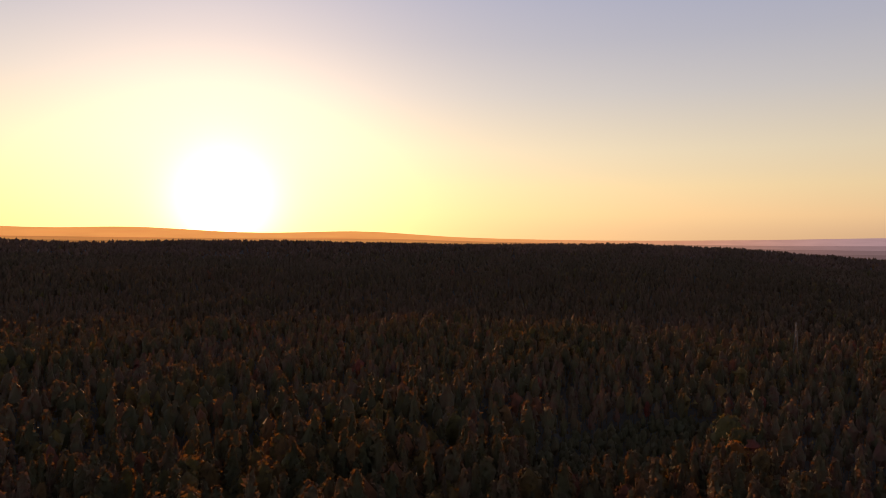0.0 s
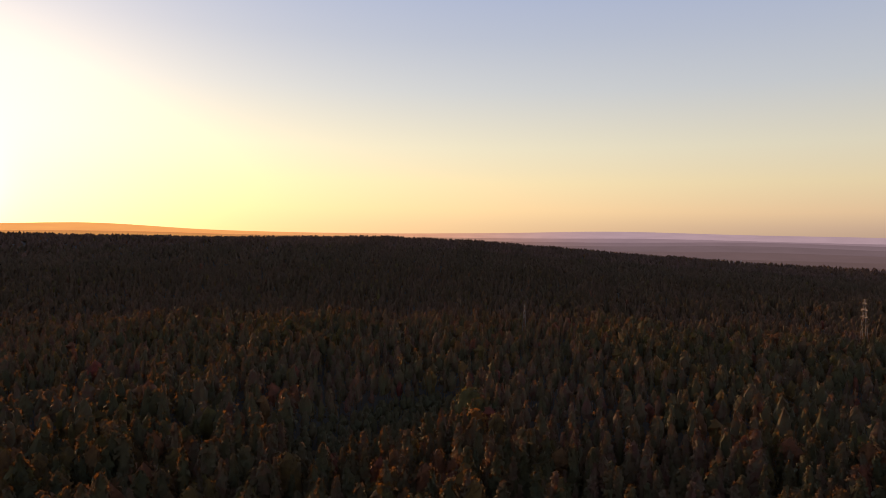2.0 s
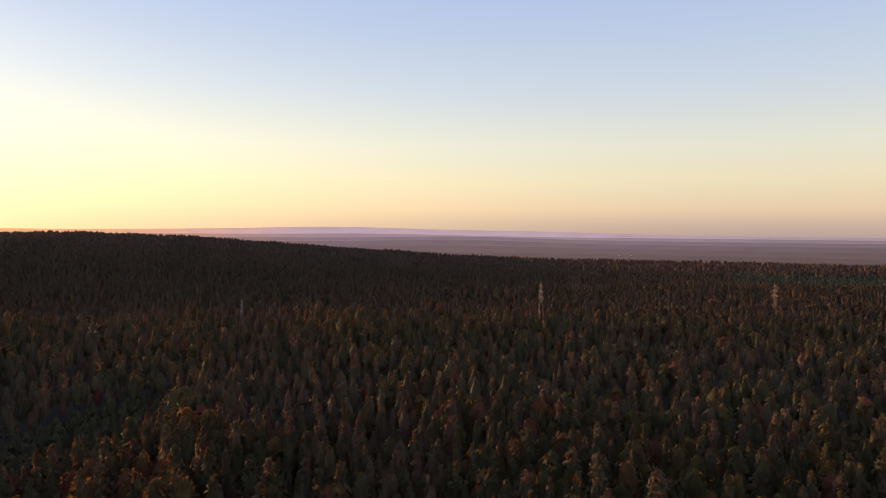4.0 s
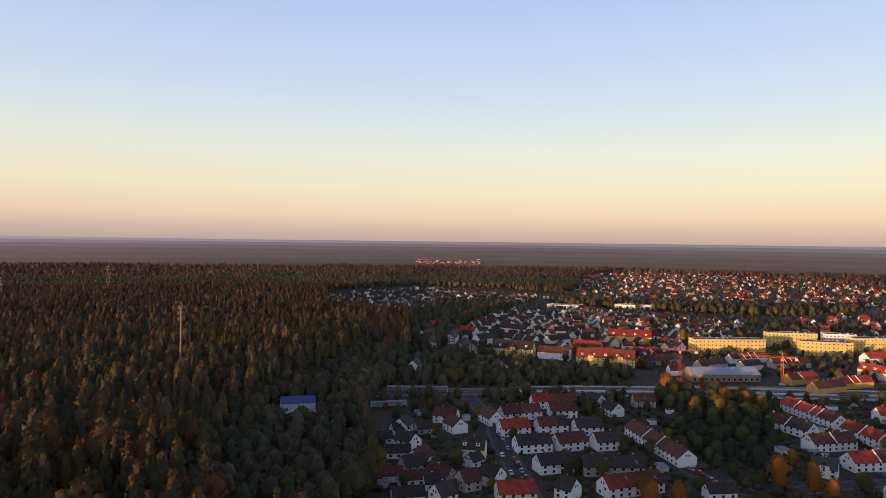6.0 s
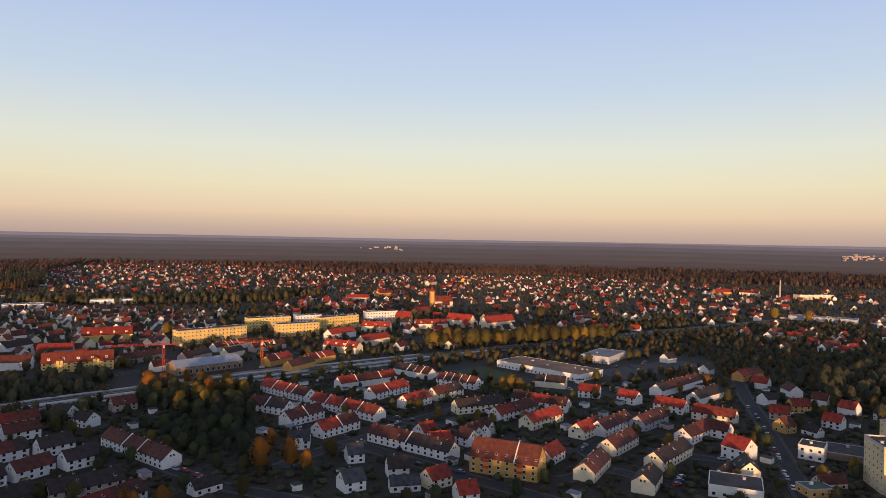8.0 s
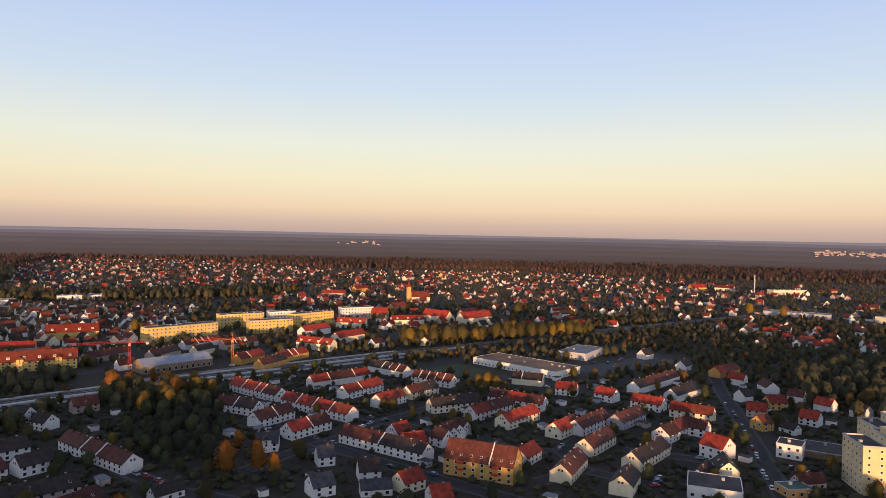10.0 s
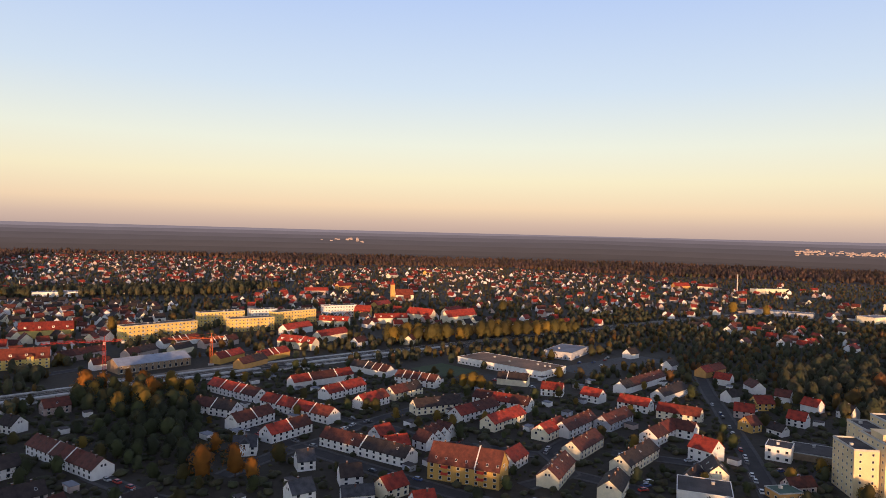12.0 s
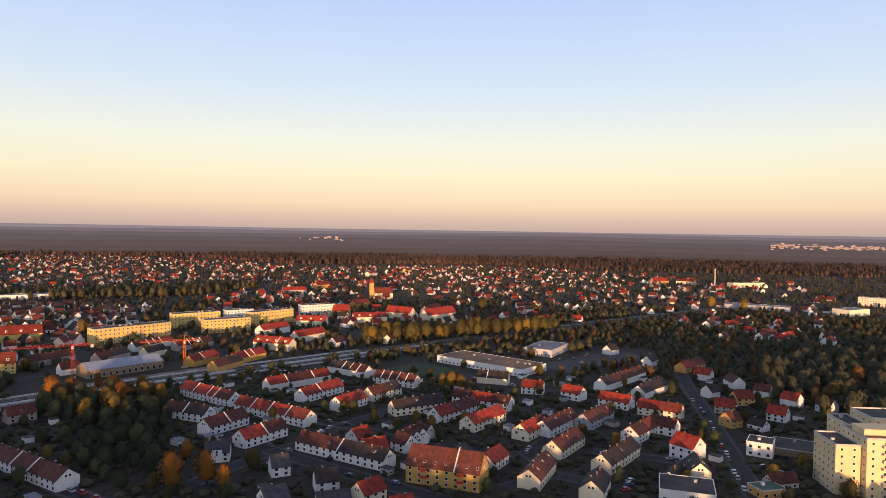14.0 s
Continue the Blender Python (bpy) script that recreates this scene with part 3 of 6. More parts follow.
    for i in range(gable):
        # A bay that rises through the eaves under its own small gable.
        cx, w = (i + 0.5) * L / gable - L / 2, 2.2
        for side in (-1, 1):
            y0, y1_ = side * D * 0.1, side * (D / 2 + 0.5)
            bay = part("gable_bay", Shape().box(cx - w, min(y0, y1_), 0, cx + w, max(y0, y1_), eave + 1.6).mesh("gable_bay", WALL[wall]), h)
            v = [(cx - w - 0.3, y1_ + side * 0.3, eave + 1.4), (cx + w + 0.3, y1_ + side * 0.3, eave + 1.4), (cx, y1_ + side * 0.3, eave + 3.6)]
            v += [(p, y0, r) for p, _, r in v]
            part("bay_roof", mesh_of("bay_roof", v, [(0, 1, 2), (5, 4, 3), (0, 2, 5, 3), (1, 4, 5, 2), (0, 3, 4, 1)], ROOF[roof]), bay)
            for z in (3.2, 6.0, eave + 0.1):
                part("window", SMALL_WINDOW, bay, pose(cx, y1_, z, 0, 0, 0 if side > 0 else 180))
    return h


building('apt', -11.5, 278.1, 17.9, 267.3, 'Y', 'B', parapets=1, skylights=14, balconies=2)
building('row', -64.7, 314.0, -21.5, 287.3, 'W', 'B', units=6, parapets=1, skylights=4)
building('det', -49.1, 262.2, -40.4, 265.2, 'W', 'D')
building('det', -30.7, 249.3, -23.1, 257.2, 'C', 'R')
building('row', 35.5, 265.7, 46.1, 289.7, 'C', 'B', skylights=6)
building('row', 51.0, 303.4, 66.3, 326.3, 'C', 'B', units=3, skylights=3)
building('row', 39.4, 329.8, 52.4, 347.9, 'C', 'R', units=3)
building('row', 51.2, 336.4, 70.5, 362.6, 'W', 'B', units=3, skylights=4)
building('row', 13.7, 343.7, 32.3, 367.6, 'C', 'R', units=4)
building('row', -3.5, 358.3, 18.8, 384.5, 'W', 'R', units=5, skylights=3)
building('row', -27.3, 372.6, -1.3, 387.3, 'C', 'D', units=5, skylights=3)
building('row', 41.0, 385.9, 9.1, 403.4, 'W', 'B', units=5, skylights=6)
building('row', 46.0, 453.7, 25.7, 459.7, 'C', 'D', units=3, parapets=1)
building('row', 65.8, 427.4, 52.6, 431.4, 'W', 'R', units=2)
building('row', -15.5, 440.3, -43.6, 454.6, 'W', 'B', units=5, parapets=4)
building('row', -50.3, 467.6, -79.3, 488.2, 'W', 'B', units=6, parapets=5)
building('row', -110.9, 425.1, -77.8, 457.7, 'W', 'R', units=6, parapets=2)
building('row', -83.5, 397.5, -65.3, 426.6, 'W', 'R', units=4, parapets=1)
building('row', -59.3, 378.4, -46.9, 397.0, 'W', 'R', units=3)
building('row', -44.0, 402.9, -28.0, 422.5, 'C', 'B', units=3, skylights=2)
building('row', -112.9, 379.0, -67.6, 349.0, 'W', 'R', units=6, parapets=3)
building('row', -156.8, 413.7, -118.5, 386.8, 'W', 'R', units=5, parapets=3)
building('row', -147.9, 365.3, -122.1, 354.9, 'W', 'B', units=3, parapets=1)
building('row', -116.9, 330.4, -104.0, 352.5, 'W', 'B', units=3, parapets=1)
building('row', -94.0, 312.5, -79.4, 334.4, 'W', 'R', units=3, parapets=1)
building('det', -103.4, 294.8, -93.1, 297.0, 'W', 'S', units=2, gable=1)
building('det', -70.6, 278.0, -63.6, 281.2, 'W', 'S')
building('det', -64.6, 241.9, -57.1, 247.6, 'W', 'S')
building('row', 104.3, 438.3, 144.5, 484.4, 'W', 'D', units=5, skylights=2)
building('row', 123.3, 418.5, 147.1, 444.8, 'W', 'D', units=3)
building('row', 96.8, 403.3, 111.9, 391.6, 'W', 'R', units=2)
building('row', 77.8, 420.1, 87.7, 411.5, 'W', 'R', units=2)
building('row', 74.6, 350.4, 92.4, 372.3, 'G', 'B', units=3, skylights=4)
building('row', 114.6, 385.1, 134.8, 372.3, 'C', 'R', units=4)
building('row', 93.2, 328.7, 111.0, 350.2, 'W', 'B', units=3)
building('row', 111.0, 350.2, 121.5, 342.2, 'W', 'B', units=3, skylights=1)
building('mid', 110.6, 312.8, 118.2, 303.6, 'W', 'R', units=2)
building('row', 69.1, 285.6, 89.1, 312.1, 'C', 'D', units=4, skylights=3)
building('row', 57.9, 254.3, 65.0, 270.8, 'C', 'D')
building('det', 108.1, 276.3, 110.9, 291.5, 'C', 'D', skylights=4)
building('row', 178.5, 499.9, 200.8, 519.8, 'O', 'R')
building('row', 191.7, 473.9, 182.9, 481.2, 'W', 'R')
building('det', 168.0, 423.5, 174.8, 427.1, 'W', 'D')
building('det', 199.7, 463.4, 199.8, 435.2, 'W', 'B')
building('det', 203.1, 432.1, 210.5, 426.2, 'W', 'B')
building('row', 178.7, 408.5, 190.0, 409.3, 'Y', 'R')
building('det', 160.2, 390.9, 170.1, 386.2, 'P', 'R')
building('det', 152.8, 358.4, 160.0, 362.2, 'Y', 'B')
building('small', 166.5, 358.2, 171.1, 350.5, 'W', 'D')
building('det', 185.1, 376.9, 192.3, 370.0, 'W', 'R')
building('det', 210.6, 411.0, 216.6, 402.7, 'W', 'R')
building('det', 225.3, 397.7, 229.8, 389.8, 'W', 'D')
building('small', 133.4, 270.9, 145.3, 274.0, 'P', 'B')
building('det', -35.5, 301.9, -25.2, 307.5, 'W', 'R')
building('det', -42.1, 317.3, -35.5, 325.1, 'W', 'R')
building('det', -13.3, 309.8, -20.2, 315.8, 'W', 'B')
building('det', -11.0, 315.2, -17.4, 321.6, 'W', 'B')
building('det', -8.2, 320.0, -14.6, 326.3, 'W', 'B')
building('det', -4.5, 326.7, -11.7, 332.3, 'W', 'B')
building('det', 19.2, 285.7, 27.7, 300.0, 'W', 'R')
building('det', -2.1, 292.3, 3.3, 302.1, 'W', 'D')
building('det', 6.4, 286.6, 11.0, 300.8, 'W', 'D')
building('small', 93.8, 272.5, 103.4, 286.5, 'W', 'D')
building('det', -225.1, 345.8, -216.3, 356.0, 'P', 'B', skylights=3)
building('small', -45.1, 245.0, -33.2, 248.7, 'W', 'S')
building('det', -17.4, 236.4, -9.7, 239.8, 'W', 'R')
building('row', -190.6, 288.6, -144.2, 259.1, 'W', 'B', units=3, parapets=2)
building('row', -264.6, 293.2, -248.6, 316.4, 'W', 'R', units=4)
building('row', -243.4, 283.4, -233.5, 296.1, 'W', 'B', units=3)
building('row', -256.1, 255.1, -247.0, 278.1, 'W', 'B', units=4)
building('det', -263.0, 249.7, -249.3, 244.2, 'W', 'B')
building('row', -236.4, 232.3, -229.1, 246.6, 'W', 'R', units=3)
building('row', -226.9, 251.7, -218.3, 265.9, 'W', 'B', units=3)
building('row', -211.9, 265.0, -203.4, 277.4, 'W', 'D', units=3)
building('row', -212.0, 216.7, -203.3, 232.3, 'W', 'D', units=4)
building('row', -200.5, 233.4, -194.3, 248.6, 'W', 'B', units=3)
building('row', -189.3, 250.0, -182.0, 262.1, 'W', 'D', units=3)
building('row', -186.0, 201.1, -178.8, 216.1, 'W', 'D', units=3)
building('row', -171.7, 215.5, -153.3, 234.8, 'P', 'D', units=6, skylights=4)
building('row', -150.1, 199.0, -139.4, 223.5, 'W', 'R', units=5, skylights=4)
building('det', -162.4, 187.1, -155.3, 187.9, 'W', 'D')
building('det', -280.0, 225.7, -268.4, 232.4, 'W', 'B')
building('det', -251.4, 218.2, -263.6, 221.7, 'W', 'B')
building('mid', -223.0, 189.1, -213.0, 196.6, 'C', 'D', units=2, dormers=2)
building('det', -185.0, 176.1, -194.0, 175.1, 'W', 'D')
building('row', -174.7, 162.3, -166.0, 174.8, 'C', 'R', units=3)
building('det', -187.3, 149.5, -188.2, 141.5, 'W', 'D')
building('det', -277.7, 202.9, -272.9, 193.3, 'W', 'D')
building('det', -245.9, 181.4, -257.3, 180.5, 'W', 'D')
building('det', -229.5, 174.1, -226.7, 163.3, 'W', 'B')
building('small', -246.5, 163.6, -239.7, 172.9, 'W', 'D')
building('small', -214.2, 144.4, -206.4, 158.3, 'W', 'B')
building('small', -214.7, 162.6, -202.7, 165.1, 'P', 'B')
building('small', -201.4, 130.7, -194.7, 141.8, 'W', 'D')
building('det', -225.2, 317.5, -215.6, 314.3, 'W', 'D')
building('det', -244.6, 328.5, -235.2, 326.2, 'W', 'D')
building('small', -121.4, 229.0, -114.4, 238.8, 'W', 'D')
building('small', -267.3, 173.2, -264.2, 181.1, 'W', 'D')
building('det', -223.2, 154.0, -220.5, 164.4, 'P', 'D')
building('small', -223.4, 142.0, -218.2, 150.1, 'W', 'B')
building('small', -203.8, 149.8, -199.2, 157.2, 'W', 'D')
building('small', -245.8, 152.2, -242.7, 159.1, 'P', 'D')
building('small', -210.6, 182.4, -211.3, 190.5, 'W', 'D')
building('small', -274.9, 189.6, -272.3, 198.2, 'W', 'D')
building('det', -193.2, 159.9, -191.3, 167.8, 'P', 'B')
building('small', -267.6, 200.3, -264.3, 209.1, 'P', 'D')
building('mid', -473.4, 394.6, -505.4, 430.9, 'W', 'D', timber=1)
building('mid', -488.0, 436.0, -516.9, 471.0, 'W', 'D', timber=1)
building('mid', -431.5, 409.7, -459.4, 429.6, 'P', 'D', timber=1)
building('apt', -417.1, 426.8, -384.6, 443.0, 'L', 'D', units=3, dormers=3, gable=1)
building('mid', -380.2, 444.4, -353.9, 455.4, 'W', 'B', units=3)
building('det', -365.9, 371.0, -350.4, 363.9, 'W', 'D')
building('det', -403.6, 314.4, -412.3, 327.7, 'W', 'D')
building('apt', -338.5, 444.2, -297.8, 469.6, 'L', 'M', units=4, dormers=5, gable=2)
building('apt', -396.6, 581.2, -359.4, 604.3, 'L', 'R', units=4, dormers=4)
building('mid', -530.0, 493.2, -510.6, 498.2, 'W', 'R')
building('mid', -587.5, 497.0, -576.6, 508.1, 'W', 'R')
building('mid', -519.2, 550.3, -483.7, 554.7, 'W', 'D')
building('mid', -458.5, 489.5, -415.2, 489.7, 'W', 'D', parapets=3)
building('mid', -384.3, 502.8, -360.5, 514.8, 'P', 'R')
building('mid', -469.1, 454.5, -466.8, 481.3, 'W', 'D')
building('mid', -525.1, 430.2, -532.4, 455.4, 'W', 'B')
building('mid', -539.0, 469.7, -547.0, 498.5, 'W', 'D')
building('mid', -418.2, 504.5, -414.3, 533.1, 'W', 'D')
building('row', -186.3, 494.9, -176.8, 522.7, 'Y', 'R', units=2, parapets=1)
building('row', -162.9, 477.3, -152.5, 503.2, 'O', 'B', units=2)
building('row', -158.3, 507.3, -143.8, 537.0, 'Y', 'R', units=3, parapets=2)
building('mid', -159.7, 581.1, -125.8, 567.6, 'C', 'R', units=3, dormers=4, parapets=1)
building('mid', -133.4, 607.2, -111.6, 643.0, 'C', 'R', units=3)
building('mid', -174.5, 642.1, -150.9, 687.6, 'W', 'R', units=3)
building('mid', -155.2, 721.6, -122.8, 718.6, 'C', 'R', units=3, dormers=3)
building('apt', -129.9, 804.2, -110.3, 802.7, 'Y', 'R')
building('mid', -99.2, 750.8, -62.3, 765.2, 'C', 'R', units=3, dormers=3)
building('apt', -64.0, 801.6, -33.8, 784.1, 'C', 'R')
building('apt', -20.7, 769.3, 29.7, 825.5, 'C', 'R', units=3)
building('mid', -21.5, 830.1, 7.0, 886.4, 'C', 'R')
building('row', -255.1, 552.4, -237.9, 589.2, 'W', 'B', units=4, parapets=3)
building('row', -222.3, 558.7, -203.1, 589.0, 'P', 'B', units=4, parapets=3)
building('row', -233.9, 526.4, -226.7, 545.4, 'C', 'D')
building('det', -262.5, 460.2, -254.6, 470.3, 'W', 'B')
building('row', -299.9, 480.3, -285.2, 517.1, 'P', 'B', units=5)
building('row', -258.2, 500.2, -249.4, 529.3, 'P', 'B', units=4)
building('mid', -33.8, 659.3, -17.5, 684.4, 'P', 'B')
building('det', -66.7, 623.9, -54.8, 641.4, 'W', 'B')
building('det', -49.4, 609.1, -46.1, 635.4, 'C', 'B')
building('det', -96.2, 589.9, -86.1, 609.1, 'W', 'B')
building('mid', -117.5, 883.1, -95.0, 937.9, 'Y', 'R')
building('mid', -257.0, 1080.0, -215.9, 1093.7, 'P', 'R')
building('mid', -223.3, 1182.4, -198.9, 1220.2, 'O', 'R')
building('mid', -170.6, 1527.1, -139.1, 1613.6, 'C', 'R')
building('mid', -95.3, 1686.7, -49.2, 1826.6, 'Y', 'R')
building('apt', 438.1, 1406.2, 473.7, 1419.3, 'O', 'R')
building('mid', 502.8, 1442.7, 549.4, 1410.2, 'C', 'R')
building('mid', -745.2, 760.5, -732.0, 772.6, 'O', 'R')
building('det', 261.8, 779.6, 273.7, 777.1, 'W', 'D')
building('det', 273.5, 767.0, 293.3, 786.5, 'W', 'R')
building('det', 294.5, 747.5, 317.2, 776.4, 'W', 'D')
building('det', 271.6, 652.9, 298.4, 684.3, 'W', 'B')
building('det', 318.1, 752.4, 330.7, 745.8, 'W', 'R')
building('det', 343.2, 767.2, 352.2, 759.6, 'C', 'D')
building('det', 312.8, 660.7, 335.7, 680.0, 'W', 'B')
building('det', 339.8, 665.9, 359.2, 676.9, 'W', 'R')
building('det', 363.7, 635.6, 387.0, 653.4, 'W', 'R')
building('det', 159.7, 521.7, 177.8, 544.7, 'W', 'D')
building('det', 140.9, 571.1, 149.8, 578.5, 'W', 'D')
building('det', 172.5, 924.9, 193.3, 993.9, 'W', 'D')
building('det', 182.7, 905.7, 205.4, 972.3, 'W', 'D')


def flat_block(name, label, x1, y1, x2, y2, depth, height, floors, wall, roof_mat, bays=0, rim=0.28, windows=True, balcony=False, group="", pane=None):
    """A flat-roofed block whose front wall runs from (x1, y1) to (x2, y2); its depth goes back to the left of that line."""
    a, b = Vector((x1, y1, 0)), Vector((x2, y2, 0))
    L, turn = (b - a).length, math.degrees(math.atan2(y2 - y1, x2 - x1))
    h = thing(name, pose(x1, y1, 0, 0, 0, turn), label, "building", group)
    c = h.matrix_basis @ Vector((L / 2, depth / 2, 0))
    FOOTPRINTS.append((c.x, c.y, math.radians(turn), L / 2 + 1.5, depth / 2 + 1.5))
    part("wall", Shape().box(0, 0, -0.5, L, depth, height).mesh("wall", wall), h)
    part("roof", Shape().box(0.25, 0.25, height, L - 0.25, depth - 0.25, height + 0.12).mesh("roof", roof_mat), h)
    s = Shape()
    for x0, y0, xx, yy in ((-0.1, -0.1, L + 0.1, 0.25), (-0.1, depth - 0.25, L + 0.1, depth + 0.1), (-0.1, 0.25, 0.25, depth - 0.25), (L - 0.25, 0.25, L + 0.1, depth - 0.25)):
        s.box(x0, y0, height - 0.15, xx, yy, height + rim)
    part("parapet", s.mesh("parapet", FRAME if wall is WALL["W"] else CONCRETE), h)
    rng = random.Random(round(x1 * 3 + y1))
    for i in range(max(1, int(L / 14))):
        cx, cy = rng.uniform(2, L - 2), rng.uniform(depth * 0.3, depth * 0.7)
        part("roof_vent", Shape().box(cx - 0.6, cy - 0.5, height + 0.1, cx + 0.6, cy + 0.5, height + 1.1).box(cx - 0.75, cy - 0.65, height + 1.1, cx + 0.75, cy + 0.65, height + 1.2).mesh("roof_vent", CONCRETE), h)
    if windows:
        n, pane = bays or max(2, round(L / 3.8)), pane or WINDOW
        storey = height / floors
        for fl in range(floors):
            for i in range(n):
                cx = (i + 0.5) * L / n
                part("window", pane, h, pose(cx, 0, fl * storey + 0.9, 0, 0, 180))
                if fl and balcony and i % 3 == 1:
                    z = fl * storey
                    part("balcony", Shape().box(cx - 1.5, -1.3, z, cx + 1.5, 0, z + 0.15).box(cx - 1.5, -1.3, z + 0.15, cx + 1.5, -1.22, z + 1.1).mesh("balcony", CONCRETE), h)
            for i in range(max(1, round(depth / 4))):
                cy = (i + 0.5) * depth / max(1, round(depth / 4))
                part("window", pane, h, pose(0, cy, fl * storey + 0.9, 0, 0, 90))
                part("window", pane, h, pose(L, cy, fl * storey + 0.9, 0, 0, -90))
    return h


flat_block("apartment_block", "long yellow flat-roofed apartment block lit by the sun", -299, 577.3, -254.6, 631.8, 13.2, 13.8, 4, WALL["L"], FLAT_ROOF, balcony=True, group="flat-roofed apartment blocks")
flat_block("apartment_block", "yellow flat-roofed apartment block lit by the sun", -273.1, 684.1, -235.7, 715, 13.2, 14.4, 4, WALL["L"], FLAT_ROOF, balcony=True, group="flat-roofed apartment blocks")
flat_block("apartment_block", "yellow flat-roofed apartment block with balconies", -229.2, 651.4, -193.1, 678.7, 13.2, 13.2, 4, WALL["L"], FLAT_ROOF, balcony=True, group="flat-roofed apartment blocks")
flat_block("apartment_block", "white flat-roofed apartment block behind cream ones", -231, 721.7, -207, 739.4, 13.2, 14.4, 4, WALL["W"], FLAT_ROOF, group="flat-roofed apartment blocks")
flat_block("apartment_block", "yellow flat-roofed apartment block beside white one", -199.4, 707.8, -165.7, 750.1, 13.2, 14.4, 4, WALL["L"], FLAT_ROOF, group="flat-roofed apartment blocks")
flat_block("apartment_block", "white flat-roofed apartment block near tall yellow house", -162.5, 781.8, -127.7, 804.2, 13.2, 14.4, 4, WALL["W"], FLAT_ROOF, group="flat-roofed apartment blocks")
flat_block("warehouse", "long low grey-pink warehouse with brown gravel roof", -3.1, 527.2, 57.6, 475.6, 32.4, 5.2, 1, WALL["W"], BROWN_ROOF)
flat_block("industrial_hall", "pale grey industrial hall with flat pale roof", 69.6, 565.2, 91.2, 553.2, 43.2, 6.0, 1, WALL["G"], PALE_ROOF)
flat_block("shop_building", "low white flat-roofed shop building beside the street", 84.4, 255.8, 103.9, 249.5, 18, 4.8, 1, WALL["W"], FLAT_ROOF)
flat_block("office_house", "small white two-storey flat-roofed office house", 143.3, 312.4, 152.8, 306.6, 12, 6.6, 2, WALL["W"], FLAT_ROOF)
flat_block("workshop", "wide low workshop with dark flat roof", 156.6, 314.4, 175.2, 304.8, 19.2, 3.2, 1, TAN, FLAT_ROOF, windows=False)
flat_block("school_building", "white flat-roofed school building lit by the sun", 582, 1344, 654, 1362, 19.2, 9.6, 2, WALL["C"], FLAT_ROOF, windows=False)
flat_block("shed_hall", "long pale flat-roofed hall among trees", 403.6, 960, 475.8, 918, 26.4, 6, 1, WALL["G"], PALE_ROOF, windows=False)
flat_block("shed_hall", "pale flat-roofed hall lit by the sun", 531.6, 874.8, 570, 894, 24, 8.4, 1, WALL["C"], PALE_ROOF, windows=False)
flat_block("shed_hall", "low white flat-roofed hall at the far town edge", -672, 828, -624, 858, 21.6, 6, 1, WALL["W"], PALE_ROOF, windows=False)
flat_block("shed_hall", "white flat-roofed hall by the belt of trees", -600, 912, -546, 948, 21.6, 7.2, 1, WALL["W"], PALE_ROOF, windows=False)
flat_block("apartment_tower", "tall cream apartment tower, lower wing with flat roof", 157.3, 265.3, 166.8, 264.5, 18.6, 19.7, 7, WALL["T"], FLAT_ROOF, bays=2, rim=0.7, pane=SMALL_WINDOW)
wing = flat_block("apartment_tower", "tall cream apartment tower, higher wing with brown roof", 167, 261, 195.6, 259.2, 19.2, 23.5, 8, WALL["T"], BROWN_ROOF, bays=6, rim=0.7, balcony=True, pane=SMALL_WINDOW)
for x in (15.8, 28.8):
    part("stair_window", Shape().box(x - 0.7, -0.12, 1.2, x + 0.7, 0.05, 22.6).mesh("stair_window", BROWN_STRIP), wing, label="tall brown stairwell strip")
part("roof_house", Shape().box(1.5, 5, 23.5, 25, 14, 26).box(1.2, 4.7, 26, 25.3, 14.3, 26.25).mesh("roof_house", WALL["T"]), wing)
flat_block("apartment_tower", "cream apartment tower behind, lower wing", 176.6, 289.7, 185.4, 289, 18, 21, 7, WALL["T"], FLAT_ROOF, bays=2, rim=0.7, pane=SMALL_WINDOW)
flat_block("apartment_tower", "cream apartment tower behind, higher wing", 185.6, 286.8, 213.6, 285, 18, 24.7, 8, WALL["T"], FLAT_ROOF, bays=6, rim=0.7, balcony=True, pane=SMALL_WINDOW)
flat_block("apartment_block", "pale long apartment block at the town edge, lit by the sun", 634.8, 1025.4, 680.9, 978.7, 16, 13, 4, WALL["C"], PALE_ROOF, windows=True, group="flat-roofed apartment blocks")
flat_block("kiosk", "small orange shop kiosk with green flat roof", 125.4, 258.6, 136.4, 261.2, 9, 3.4, 1, WALL["O"], GREEN_ROOF)


